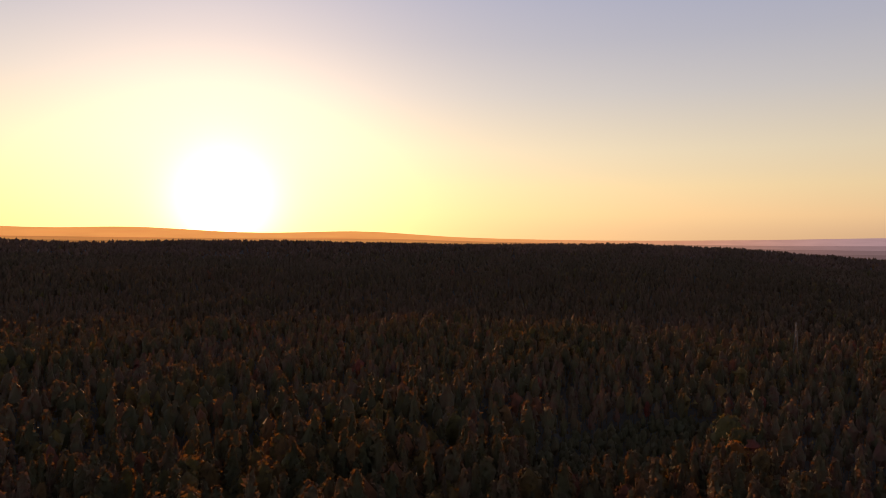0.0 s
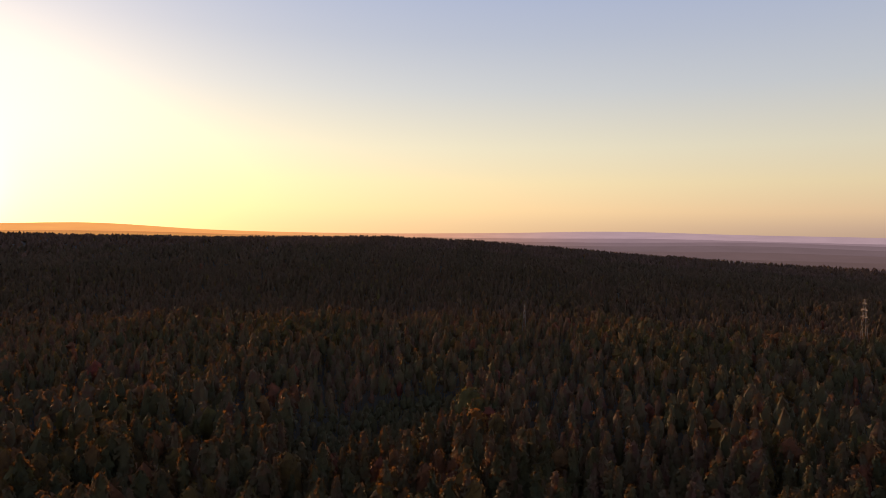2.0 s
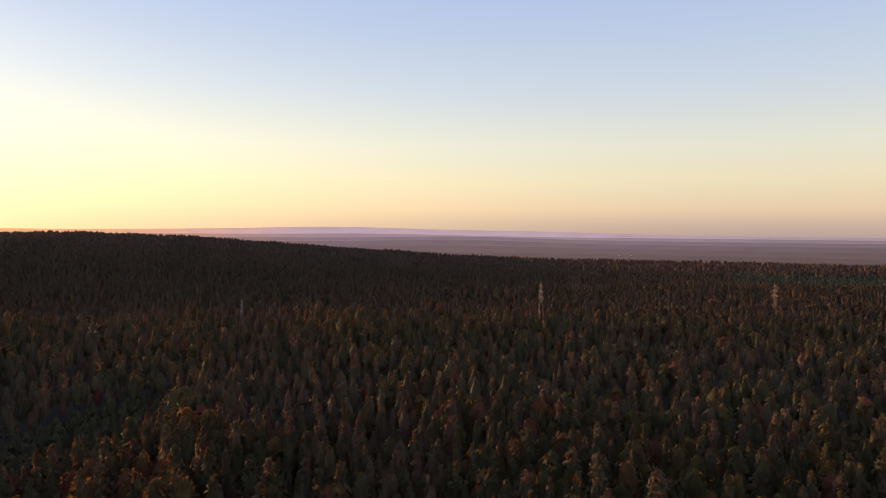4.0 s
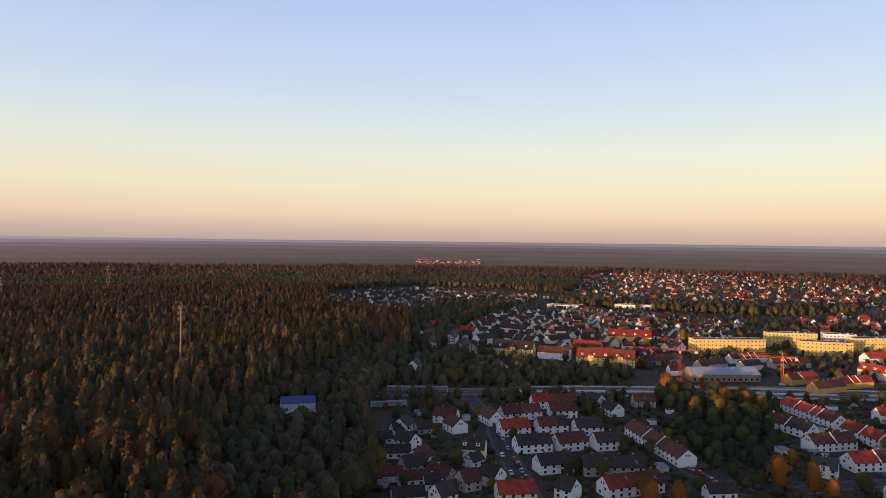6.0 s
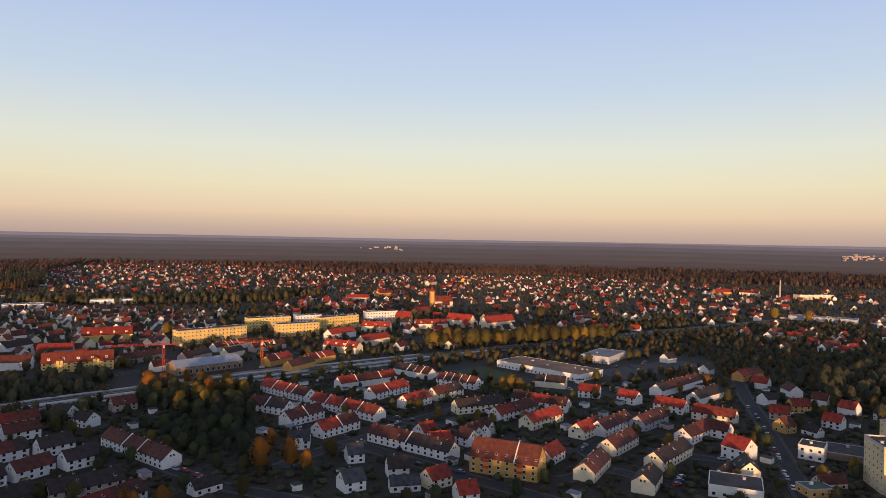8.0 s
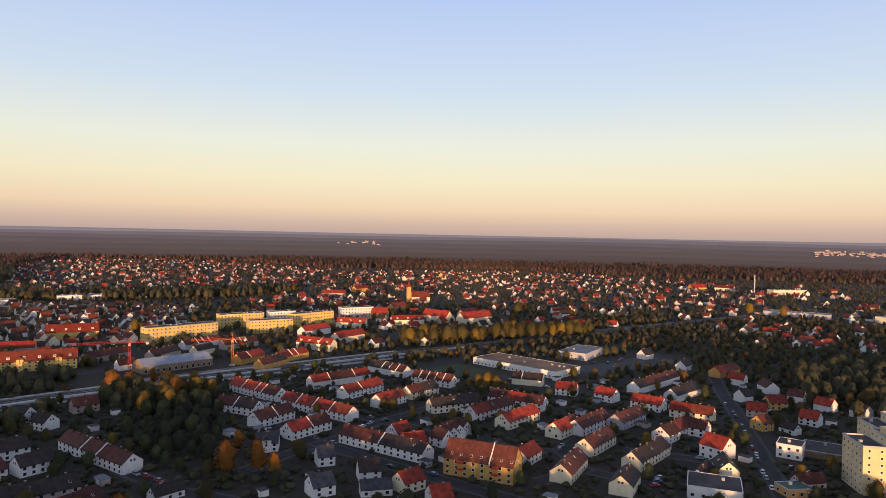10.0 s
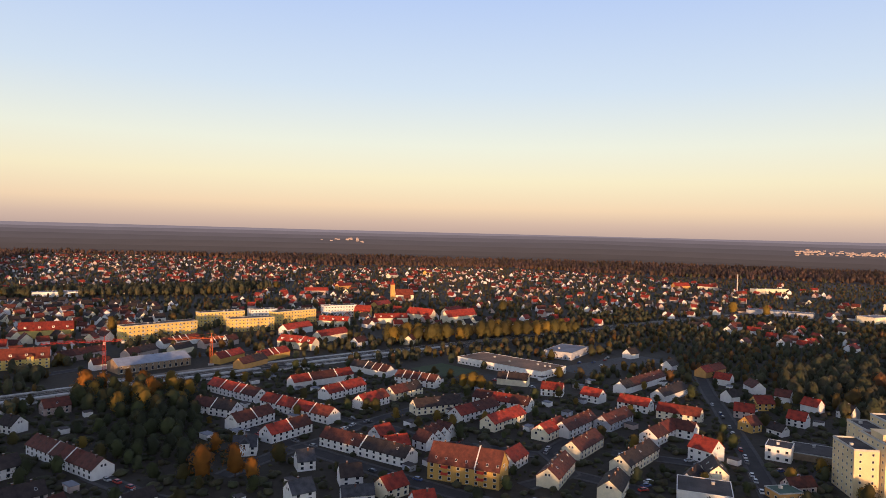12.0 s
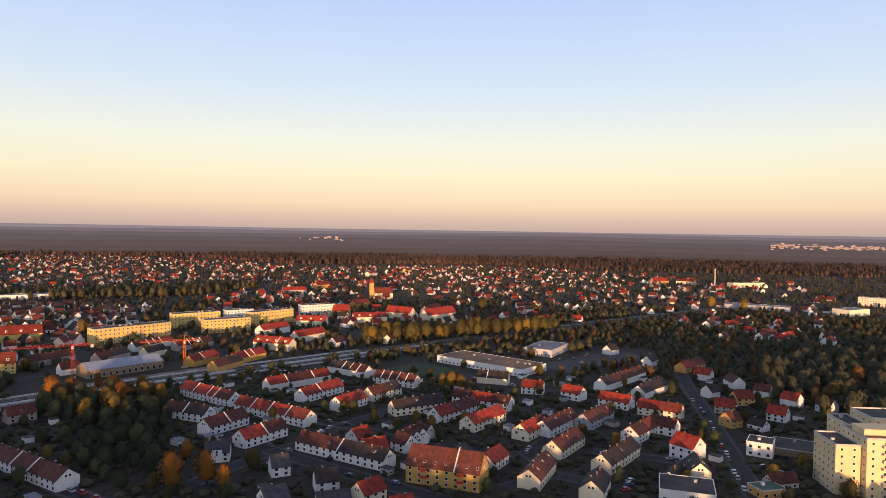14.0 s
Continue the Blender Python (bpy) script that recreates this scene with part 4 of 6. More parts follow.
def station_hall(x1, y1, x2, y2, depth, eave, ridge):
    """A long hall with a low sheet roof and a front of piers and tall windows, running from (x1, y1) to (x2, y2)."""
    L, turn = math.hypot(x2 - x1, y2 - y1), math.degrees(math.atan2(y2 - y1, x2 - x1))
    h = thing("station_hall", pose(x1, y1, 0, 0, 0, turn) @ pose(L / 2, depth / 2, 0), "long tan station hall with pale blue sheet roof beside the railway", "building")
    FOOTPRINTS.append((h.matrix_basis.translation.x, h.matrix_basis.translation.y, math.radians(turn), L / 2 + 2, depth / 2 + 2))
    part("wall", mesh_of("wall", *gable_wall(L, depth, eave, ridge), TAN), h)
    part("roof", gable_roof(L, depth, eave, ridge, 0.18, 0.6, 0.4).mesh("roof", BLUE_GREY_SHEET), h)
    n = round(L / 4.2)
    pier = Shape().box(-0.3, -0.3, 0, 0.3, 0.02, eave - 0.3).box(-0.4, -0.38, eave - 0.7, 0.4, 0.02, eave - 0.35).mesh("pier", SOIL)
    tall = window_mesh(1.7, 2.3)
    for i in range(n + 1):
        part("pier", pier, h, pose(i * L / n - L / 2, -depth / 2, 0))
        if i < n:
            part("window", tall, h, pose((i + 0.5) * L / n - L / 2, -depth / 2, 0.7, 0, 0, 180))
            part("window", SMALL_WINDOW, h, pose((i + 0.5) * L / n - L / 2, -depth / 2, eave - 1.6, 0, 0, 180))


station_hall(-236.4, 448.2, -202.7, 488.2, 19, 5.8, 9.6)


# ---- roads and railway ----
def ribbon(points, width, z, thick, offset=0.0):
    """A flat strip along a line of points, with its sides."""
    p = [Vector((x, y, 0)) for x, y in points]
    s = Shape()
    rows = []
    for i, q in enumerate(p):
        d = (p[min(i + 1, len(p) - 1)] - p[max(i - 1, 0)]).normalized()
        n = Vector((-d.y, d.x, 0))
        rows.append((q + n * (offset + width / 2), q + n * (offset - width / 2)))
    v = [(a.x, a.y, h) for l, r in rows for a, h in ((l, z), (r, z), (l, z - thick), (r, z - thick))]
    f = []
    for i in range(len(p) - 1):
        k, m = 4 * i, 4 * i + 4
        f += [(k, k + 1, m + 1, m), (k + 2, k, m, m + 2), (k + 1, k + 3, m + 3, m + 1)]
    f += [(0, 2, 3, 1), (4 * len(p) - 4, 4 * len(p) - 3, 4 * len(p) - 1, 4 * len(p) - 2)]
    return s.add(v, f)


ROADS = []


def street(points, width=6.5, walks=True):
    lift = 0.007 * len(ROADS)
    tagged(new("road", ribbon(points, width, 0.05 + lift, 0.3).mesh("road", ASPHALT)), "dark asphalt street between houses", "road", kind="structure")
    ROADS.append((points, width / 2 + 2.5))
    if walks:
        for side in (-1, 1):
            o = side * (width / 2 + 0.9)
            tagged(new("pavement", ribbon(points, 1.8, 0.17 + lift + 0.003 * side, 0.4, o).mesh("pavement", PAVING)), "grey paved footway with kerb beside the street", "pavement", kind="structure")


YARDS = [([(-246, 422.4), (-192, 477.6), (-162, 510)], 25), ([(12, 477.6), (62.4, 439.2)], 16), ([(75, 508), (165, 580)], 24), ([(-25, 513), (5, 485)], 20)]
street(((103.2, 156), (124.8, 262.8), (138, 318), (148.8, 366), (157.2, 403.2), (165.6, 446.4), (180, 504)), 6.5)
street(((-314.4, 285.6), (-261.6, 253.2), (-220.8, 217.2), (-182.4, 187.2), (-132, 144)), 7.0)
street(((24, 240), (-18, 266.4), (-54, 291.6), (-86.4, 314.4), (-120, 342)), 7.0)
street(((-192, 300), (-148.8, 260.4), (-117.6, 241.2), (-72, 228)), 6.0)
street(((-98.4, 266.4), (-84, 295.2), (-64.8, 321.6), (-52.8, 348), (-24, 386.4), (2.4, 422.4)), 6.0)
street(((26.4, 266.4), (48, 283.2), (40.8, 309.6), (79.2, 372), (114, 414)), 6.0)
street(((48, 283.2), (74.4, 266.4)), 6.0)
street(((-16.8, 321.6), (14.4, 314.4), (36, 307.2)), 6.0)
street(((-132, 408), (-84, 366), (-36, 342), (-16.8, 321.6)), 6.0)
street(((114, 300), (72, 314.4)), 6.0)
street(((-312, 396), (-270, 462), (-210, 528), (-144, 600), (-72, 648)), 7.0)

RAIL = [(-396, 180), (-342, 264), (-267.6, 361.2), (-207.6, 424.8), (-134.4, 499.2), (-62.4, 564), (63.6, 676.8), (192, 786), (396, 948)]
tagged(new("railway_bed", ribbon(RAIL, 27, 0.25, 0.6).mesh("railway_bed", BALLAST)), "wide gravel railway bed", "railway", kind="structure")
for o in (-10.5, -6, 1.5, 6, 10.5):
    tr = thing("railway_track", pose(0, 0, 0), "steel railway track on grey ballast", "track", "tracks of the railway")
    for side in (-0.75, 0.75):
        part("rail", ribbon(RAIL, 0.16, 0.5, 0.16, o + side).mesh("rail", STEEL), tr)
    part("track_bed", ribbon(RAIL, 2.5, 0.34, 0.1, o).mesh("track_bed", TRACK_STONE), tr)
tagged(new("platform", ribbon([(-300, 319.2), (-267.6, 361.2), (-207.6, 424.8), (-150, 483.6)], 4.2, 0.95, 0.9, -2.2).mesh("platform", CONCRETE)), "long pale concrete railway platform", "platform", kind="structure")
tagged(new("platform", ribbon([(-134.4, 499.2), (-62.4, 564), (-12, 608.4)], 4.0, 0.95, 0.9, -2.2).mesh("platform", CONCRETE)), "pale concrete railway platform", "platform", kind="structure")
tagged(new("platform", ribbon([(-300, 319), (-268, 361), (-208, 425), (-134, 499), (-62, 564)], 3.2, 0.6, 0.5, 14.5).mesh("platform", CONCRETE)), "pale concrete edge strip beside the tracks", "platform", kind="structure")
tagged(new("platform", ribbon([(-300, 319), (-268, 361), (-208, 425), (-134, 499), (-62, 564)], 2.6, 0.6, 0.5, -14.5).mesh("platform", CONCRETE)), "pale concrete cable trough beside the tracks", "platform", kind="structure")
tagged(new("site_ground", ribbon([(-246, 422.4), (-192, 477.6), (-162, 510)], 22, 0.08, 0.3, -12).mesh("site_ground", SOIL)), "bare pale earth of a building site", "ground", kind="structure")
tagged(new("car_park", ribbon([(12, 477.6), (62.4, 439.2)], 16, 0.02, 0.3, 6).mesh("car_park", ASPHALT)), "asphalt yard beside the warehouse", "car park", kind="structure")
tagged(new("car_park", ribbon([(62.4, 528), (144, 600)], 34, 0.024, 0.3, -30).mesh("car_park", PAVING)), "paved yard round the industrial halls", "car park", kind="structure")
tagged(new("car_park", ribbon([(139.2, 283.2), (148.8, 302.4)], 22, 0.028, 0.3, -12).mesh("car_park", ASPHALT)), "asphalt yard of the office house", "car park", kind="structure")
tagged(new("meadow", ribbon([(-30, 510), (0, 482.4)], 34, 0.06, 0.3, 4).mesh("meadow", LAWN)), "dark grass meadow beside the warehouse", "grass", kind="structure")


def canopy(x1, y1, x2, y2, wide):
    """A long open shelter: a flat pale roof on posts with a low wall."""
    a, b = Vector((x1, y1, 0)), Vector((x2, y2, 0))
    L = (b - a).length
    h = thing("open_shelter", pose(x1, y1, 0, 0, 0, math.degrees(math.atan2(y2 - y1, x2 - x1))), "long open shelter with pale flat roof and posts", "shelter", "open shelters by the railway")
    FOOTPRINTS.append(((a.x + b.x) / 2, (a.y + b.y) / 2, math.atan2(y2 - y1, x2 - x1), L / 2 + 3, wide + 3))
    part("roof", Shape().box(0, -wide / 2, 3.2, L, wide / 2, 3.5).mesh("roof", PALE_ROOF), h)
    part("back_wall", Shape().box(0, wide / 2 - 0.3, 0, L, wide / 2 - 0.1, 3.2).mesh("back_wall", CONCRETE), h)
    n = max(2, int(L / 5))
    me = Shape().box(-0.12, -0.12, 0, 0.12, 0.12, 3.2).mesh("post", FRAME)
    for i in range(n + 1):
        part("post", me, h, pose(0.3 + i * (L - 0.6) / n, -wide / 2 + 0.3, 0))


canopy(-357.6, 252.3, -330.2, 283.4, 5)
canopy(-327.9, 215.8, -317.2, 235.5, 4)


# ---- single structures ----
def telecom_mast():
    h = thing("telecom_mast", pose(-467, 154, 0), "slender sunlit steel telecom mast with antennas above the trees", "mast")
    part("pole", Shape().pole((0, 0, 0), (0, 0, 55), 0.95, 0.6, 10).mesh("pole", GALVANISED), h)
    for z in (45.5, 49.5, 53.5):
        p = part("platform", Shape().pole((0, 0, z), (0, 0, z + 0.3), 2.0, 2.0, 10).mesh("platform", GALVANISED), h)
        for i in range(6):
            a = i * math.pi / 3
            part("antenna", Shape().box(-0.25, -0.14, -0.4, 0.25, 0.14, 2.3).mesh("antenna", GALVANISED), p, pose(2.1 * math.cos(a), 2.1 * math.sin(a), z, 0, 0, math.degrees(a) + 90))
    part("tip", Shape().pole((0, 0, 55), (0, 0, 58), 0.12, 0.05).mesh("tip", GALVANISED), h)


telecom_mast()


def pylon(x, y, height, turn):
    """A lattice tower with three pairs of arms."""
    z = float(terrain(x, y))
    h = thing("power_pylon", pose(x, y, z, 0, 0, turn), "tall lattice steel power pylon above the wood", "pylon", "power pylons in the wood")
    s, base = Shape(), height * 0.06
    wide = lambda k: base * (1 - k) + 0.5 * k
    n = 9
    for i in range(n):
        k0, k1 = i / n, (i + 1) / n
        c0 = [(sx * wide(k0), sy * wide(k0), k0 * height) for sx, sy in ((-1, -1), (1, -1), (1, 1), (-1, 1))]
        c1 = [(sx * wide(k1), sy * wide(k1), k1 * height) for sx, sy in ((-1, -1), (1, -1), (1, 1), (-1, 1))]
        for j in range(4):
            s.pole(c0[j], c1[j], 0.16, 0.14, 4)
            s.pole(c0[j], c1[(j + 1) % 4], 0.08, 0.08, 3)
            s.pole(c1[j], c1[(j + 1) % 4], 0.08, 0.08, 3)
    part("lattice", s.mesh("lattice", DARK_STEEL), h)
    for k, reach in ((0.7, 8.5), (0.82, 7.0), (0.93, 5.0)):
        for side in (-1, 1):
            a = Shape().pole((0, 0, k * height), (side * reach, 0, k * height), 0.45, 0.15, 4).pole((0, 0, k * height + 1.8), (side * reach, 0, k * height), 0.2, 0.12, 4)
            a.pole((side * reach * 0.95, 0, k * height), (side * reach * 0.95, 0, k * height - 1.6), 0.14, 0.14, 5)
            part("arm", a.mesh("arm", DARK_STEEL), h)


for q in ((-679, -288, 54, 40), (-475, -518, 40, 40), (-914, -70, 48, 30), (-1308, 358, 56, 20), (-1244, 180, 41, 20)):
    pylon(*q)


def tower_crane(x, y, height, reach, turn, paint, word):
    h = thing("tower_crane", pose(x, y, 0, 0, 0, turn), word + " tower crane on the building site", "crane", "cranes")
    part("base", Shape().box(-2, -2, 0, 2, 2, 0.8).mesh("base", CONCRETE), h)
    s = Shape()
    n = int(height / 2)
    for i in range(n):
        z0, z1 = i * height / n, (i + 1) * height / n
        c = [(-0.8, -0.8), (0.8, -0.8), (0.8, 0.8), (-0.8, 0.8)]
        for j in range(4):
            d = c[(j + 1) % 4]
            s.pole((*c[j], z0), (*c[j], z1), 0.12, 0.12, 4)
            s.pole((*c[j], z0), (*d, z1), 0.07, 0.07, 3)
    part("mast", s.mesh("mast", paint), h)
    part("cab", Shape().box(-0.9, -1.9, height - 2.4, 0.9, -0.9, height - 0.2, 0, 0.9).mesh("cab", FRAME), h)
    for name, a, b in (("jib", 0, reach), ("counter_jib", 0, -reach * 0.3)):
        s = Shape()
        n = max(3, int(abs(b) / 2.2))
        for i in range(n):
            x0, x1 = b * i / n, b * (i + 1) / n
            for yy, zz in ((-0.6, 0), (0.6, 0), (0, 1.1)):
                s.pole((x0, yy, height + zz), (x1, yy, height + zz), 0.09, 0.09, 4)
            s.pole((x0, -0.6, height), (x1, 0, height + 1.1), 0.06, 0.06, 3).pole((x0, 0.6, height), (x1, 0, height + 1.1), 0.06, 0.06, 3)
        part(name, s.mesh(name, paint), h)
    part("counterweight", Shape().box(-reach * 0.3 - 1.2, -0.8, height - 1.6, -reach * 0.3 + 0.6, 0.8, height + 0.3).mesh("counterweight", CONCRETE), h)
    part("peak", Shape().pole((0, 0, height), (0, 0, height + 4), 0.35, 0.1, 4).pole((0, 0, height + 4), (reach * 0.7, 0, height + 1.1), 0.06, 0.06, 3).pole((0, 0, height + 4), (-reach * 0.28, 0, height + 0.6), 0.06, 0.06, 3).mesh("peak", paint), h)


tower_crane(-188, 491, 20, 30, 205, ORANGE_PAINT, "orange")
tower_crane(-248, 451, 22, 38, 208, RED_PAINT, "red")


def church(x, y):
    h = thing("church", pose(x, y, 0, 0, 0, 20), "old church with square tower and red roofs lit by the sun", "church")
    FOOTPRINTS.append((x, y, 0.35, 22, 12))
    part("nave", mesh_of("nave", *gable_wall(28, 13, 9, 17), WALL["C"]), h, pose(14, 0, 0))
    part("nave_roof", gable_roof(28, 13, 9, 17).mesh("nave_roof", ROOF["M"]), h, pose(14, 0, 0))
    part("tower", Shape().box(-7, -3, -0.5, -1, 3, 24).box(-7.2, -3.2, 16, -0.8, 3.2, 16.4).mesh("tower", WALL["O"]), h)
    v = [(-7.4, -3.4, 24), (-0.6, -3.4, 24), (-0.6, 3.4, 24), (-7.4, 3.4, 24), (-4, 0, 33)]
    part("spire", mesh_of("spire", v, [(0, 1, 4), (1, 2, 4), (2, 3, 4), (3, 0, 4), (3, 2, 1, 0)], ROOF["R"]), h)


church(-103.2, 1017.6)


def blue_hall():
    h = thing("storage_hall", pose(-350, 178, 0, 0, 0, 63), "storage hall with blue sheet roof and pale walls", "hall")
    FOOTPRINTS.append((-350, 178, 1.1, 14, 10))
    part("wall", mesh_of("wall", *gable_wall(20, 13, 6, 8.8), PALE_SHEET), h)
    part("roof", gable_roof(20, 13, 6, 8.8, 0.2, 0.3).mesh("roof", BLUE_SHEET), h)
    s = Shape().box(-1.9, -0.1, 0, 1.9, 0.06, 3.8)
    for i in range(5):
        s.box(-1.9, 0.06, i * 0.76, 1.9, 0.1, i * 0.76 + 0.68)
    part("gate", s.mesh("gate", PALE_SHEET), h, pose(0, -6.5, 0, 0, 0, 180))


blue_hall()
s = thing("chimney_mast", pose(528, 1302, 0), "tall thin dark chimney among far houses", "chimney")
part("shaft", Shape().pole((0, 0, 0), (0, 0, 40), 1.5, 0.9, 8).mesh("shaft", CONCRETE), s)


# ---- cars ----
def car_meshes(paint):
    b = Shape().box(-2.15, -0.88, 0.28, 2.15, 0.88, 0.85, 0, 0.97).box(-2.0, -0.84, 0.85, 2.0, 0.84, 0.93, 0, 0.95).box(-1.1, -0.72, 1.42, 0.75, 0.72, 1.48, 0, 0.92)
    c = Shape().box(-1.65, -0.8, 0.92, 1.25, 0.8, 1.43, 0, 0.8)
    return b.mesh("body", paint), c.mesh("cabin_glass", GLASS)


s = Shape().pole((0, -0.11, 0), (0, 0.11, 0), 0.32, 0.32, 12, 0).pole((0, -0.13, 0), (0, 0.13, 0), 0.18, 0.18, 8, 1)
WHEEL = s.mesh("wheel", [TYRE, GALVANISED])
CARS = []
for paint, word in zip(PAINT, PAINT_WORD):
    c = thing("car", pose(0, -60, -50), word + " parked car on asphalt", "car", "parked cars")
    body, glass = car_meshes(paint)
    part("body", body, c), part("cabin_glass", glass, c)
    for x in (-1.35, 1.35):
        for y in (-0.8, 0.8):
            part("wheel", WHEEL, c, pose(x, y, 0.32))
    CARS.append(c)
rng = random.Random(5)
PARKED = []


def park(i, x, y, turn):
    if CARS[i].location.z < -1:
        CARS[i].matrix_basis = pose(x, y, 0.06, 0, 0, turn)
    else:
        copy_thing(CARS[i], pose(x, y, 0.06, 0, 0, turn))
    PARKED.append((x, y))


for k, (x, y) in enumerate(((122.9, 268.8), (125.6, 280.8), (127.2, 288.2), (132, 305.2), (134.5, 313.2), (136.8, 324), (141.8, 343.7), (144, 351.6), (147, 363.6), (151.2, 384), (152.9, 392.4), (156, 414))):
    park((0, 1, 0, 5, 0, 3, 2, 0, 5, 2, 4, 1)[k], x, y, 76)
for k, (x, y, a) in enumerate(((-17.5, 269.4, -33), (43.2, 296.4, 100), (40.3, 309.6, 70), (85.2, 243.6, -20), (-87.2, 319.1, -35), (-79.8, 314.2, -35), (-69.6, 307.8, -35), (142.8, 295.2, 20), (146.4, 288, 20), (-250.8, 243.6, -35), (-235.2, 231.6, -37), (-223.2, 222, -37), (-211.2, 206.4, -37), (-198, 202.8, -37), (-192, 190.8, -37), (-124.8, 244.8, -20), (-115.2, 238.8, -15), (-141.6, 256.8, -35), (74.4, 266.4, 20), (76.8, 271.2, 20), (79.2, 276, 20), (55.2, 326.4, 60), (62.4, 339.6, 60), (-60, 337.2, 60), (-50.4, 351.6, 60), (-31.2, 328.8, -20), (0, 318, -20), (114, 302.4, 10), (105.6, 304.8, 10), (24, 465.6, -40), (31.2, 459.6, -40), (39.6, 453.6, -40), (48, 447.6, -40), (96, 542.4, 45), (108, 546, 45), (120, 558, 45), (124.8, 570, 45), (111.6, 531.6, 45))):
    park(rng.randrange(6), x, y, a)


for (x0, y0, x1, y1, n, side) in ((-262, 253, -221, 217, 6, 2.2), (-221, 217, -182, 187, 6, 2.2), (-18, 266, -54, 292, 5, 2.4), (-86, 314, -120, 342, 4, 2.4), (-149, 260, -118, 241, 4, 2.2), (-65, 322, -53, 348, 3, 2.2), (41, 310, 79, 372, 6, 2.2), (114, 300, 72, 314, 4, 2.2), (-84, 366, -36, 342, 5, 2.2)):
    d = Vector((x1 - x0, y1 - y0, 0)).normalized()
    for k in range(n):
        if rng.random() < 0.75:
            q = (k + 0.5) / n
            park(rng.randrange(6), x0 + (x1 - x0) * q - d.y * side, y0 + (y1 - y0) * q + d.x * side, math.degrees(math.atan2(d.y, d.x)))


# ---- trees ----
def evergreen(tufts, rng, wide=0.14, round_top=0.6, size=0.03, low=0.2, sides=8, rings=6, crest=0.93):
    """A pine or spruce of unit height: a tapered trunk, a full uneven crown and many small sprays that fray its outline."""
    v = [(0.011, 0, 0), (-0.006, 0.01, 0), (-0.006, -0.01, 0), (0, 0, 0.9)]
    f = [(0, 1, 3), (1, 2, 3), (2, 0, 3)]
    lobes = [(rng.uniform(0, 6.28), rng.uniform(low, 0.85), rng.uniform(0.2, 0.6)) for _ in range(6)]
    lean = (rng.uniform(-0.04, 0.04), rng.uniform(-0.04, 0.04))

    def reach(a, z):
        if round_top < 0.42:
            # Broad-leaved: widest in the middle.
            r = wide * math.sqrt(max(0.02, 1 - ((z - low - 0.4 * (1 - low)) / (0.62 * (1 - low))) ** 2))
        else:
            r = wide * max(0.0, (1 - z) / (1 - low)) ** round_top * (0.55 + 0.45 * min(1, (z - low) / 0.15 + 0.2))
        for la, lz, push in lobes:
            r *= 1 + push * max(0, math.cos(a - la)) ** 2 * max(0, 1 - abs(z - lz) / 0.14)
        return r

    def spot(a, z, r):
        return (r * math.cos(a) + lean[0] * z, r * math.sin(a) + lean[1] * z, z)

    base = len(v)
    for k in range(rings):
        for i in range(sides):
            z = low + (crest - low) * k / (rings - 1) + rng.uniform(-0.35, 0.35) * (crest - low) / rings
            a = 6.2832 * (i + 0.5 * (k % 2)) / sides + rng.uniform(-0.2, 0.2)
            v.append(spot(a, z, reach(a, z) * rng.uniform(0.5, 0.95)))
    v.append(spot(0, 1.0, 0))
    for k in range(rings - 1):
        for i in range(sides):
            p, q = base + k * sides + i, base + k * sides + (i + 1) % sides
            f += [(p, q, q + sides), (p, q + sides, p + sides)]
    f += [(base + (rings - 1) * sides + i, base + (rings - 1) * sides + (i + 1) % sides, base + rings * sides) for i in range(sides)]
    for k in range(tufts):
        z = low + (0.98 - low) * ((k + rng.random()) / tufts) ** 0.85
        a = rng.uniform(0, 6.2832)
        p = Vector(spot(a, z, reach(a, z) * rng.uniform(0.75, 1.25)))
        q = Vector((math.cos(a) + rng.uniform(-0.7, 0.7), math.sin(a) + rng.uniform(-0.7, 0.7), rng.uniform(-0.1, 0.9))).to_track_quat("Z", "Y")
        n, e, turn = len(v), size * rng.uniform(0.6, 1.3), rng.uniform(0, 1.57)
        for i in range(3):
            w = e * rng.uniform(0.6, 1.3)
            v.append(tuple(p + q @ Vector((w * math.cos(turn + 2.0944 * i), w * math.sin(turn + 2.0944 * i), rng.uniform(-0.3, 0.3) * e))))
        f.append((n, n + 1, n + 2))
    return np.array(v), np.array(f)


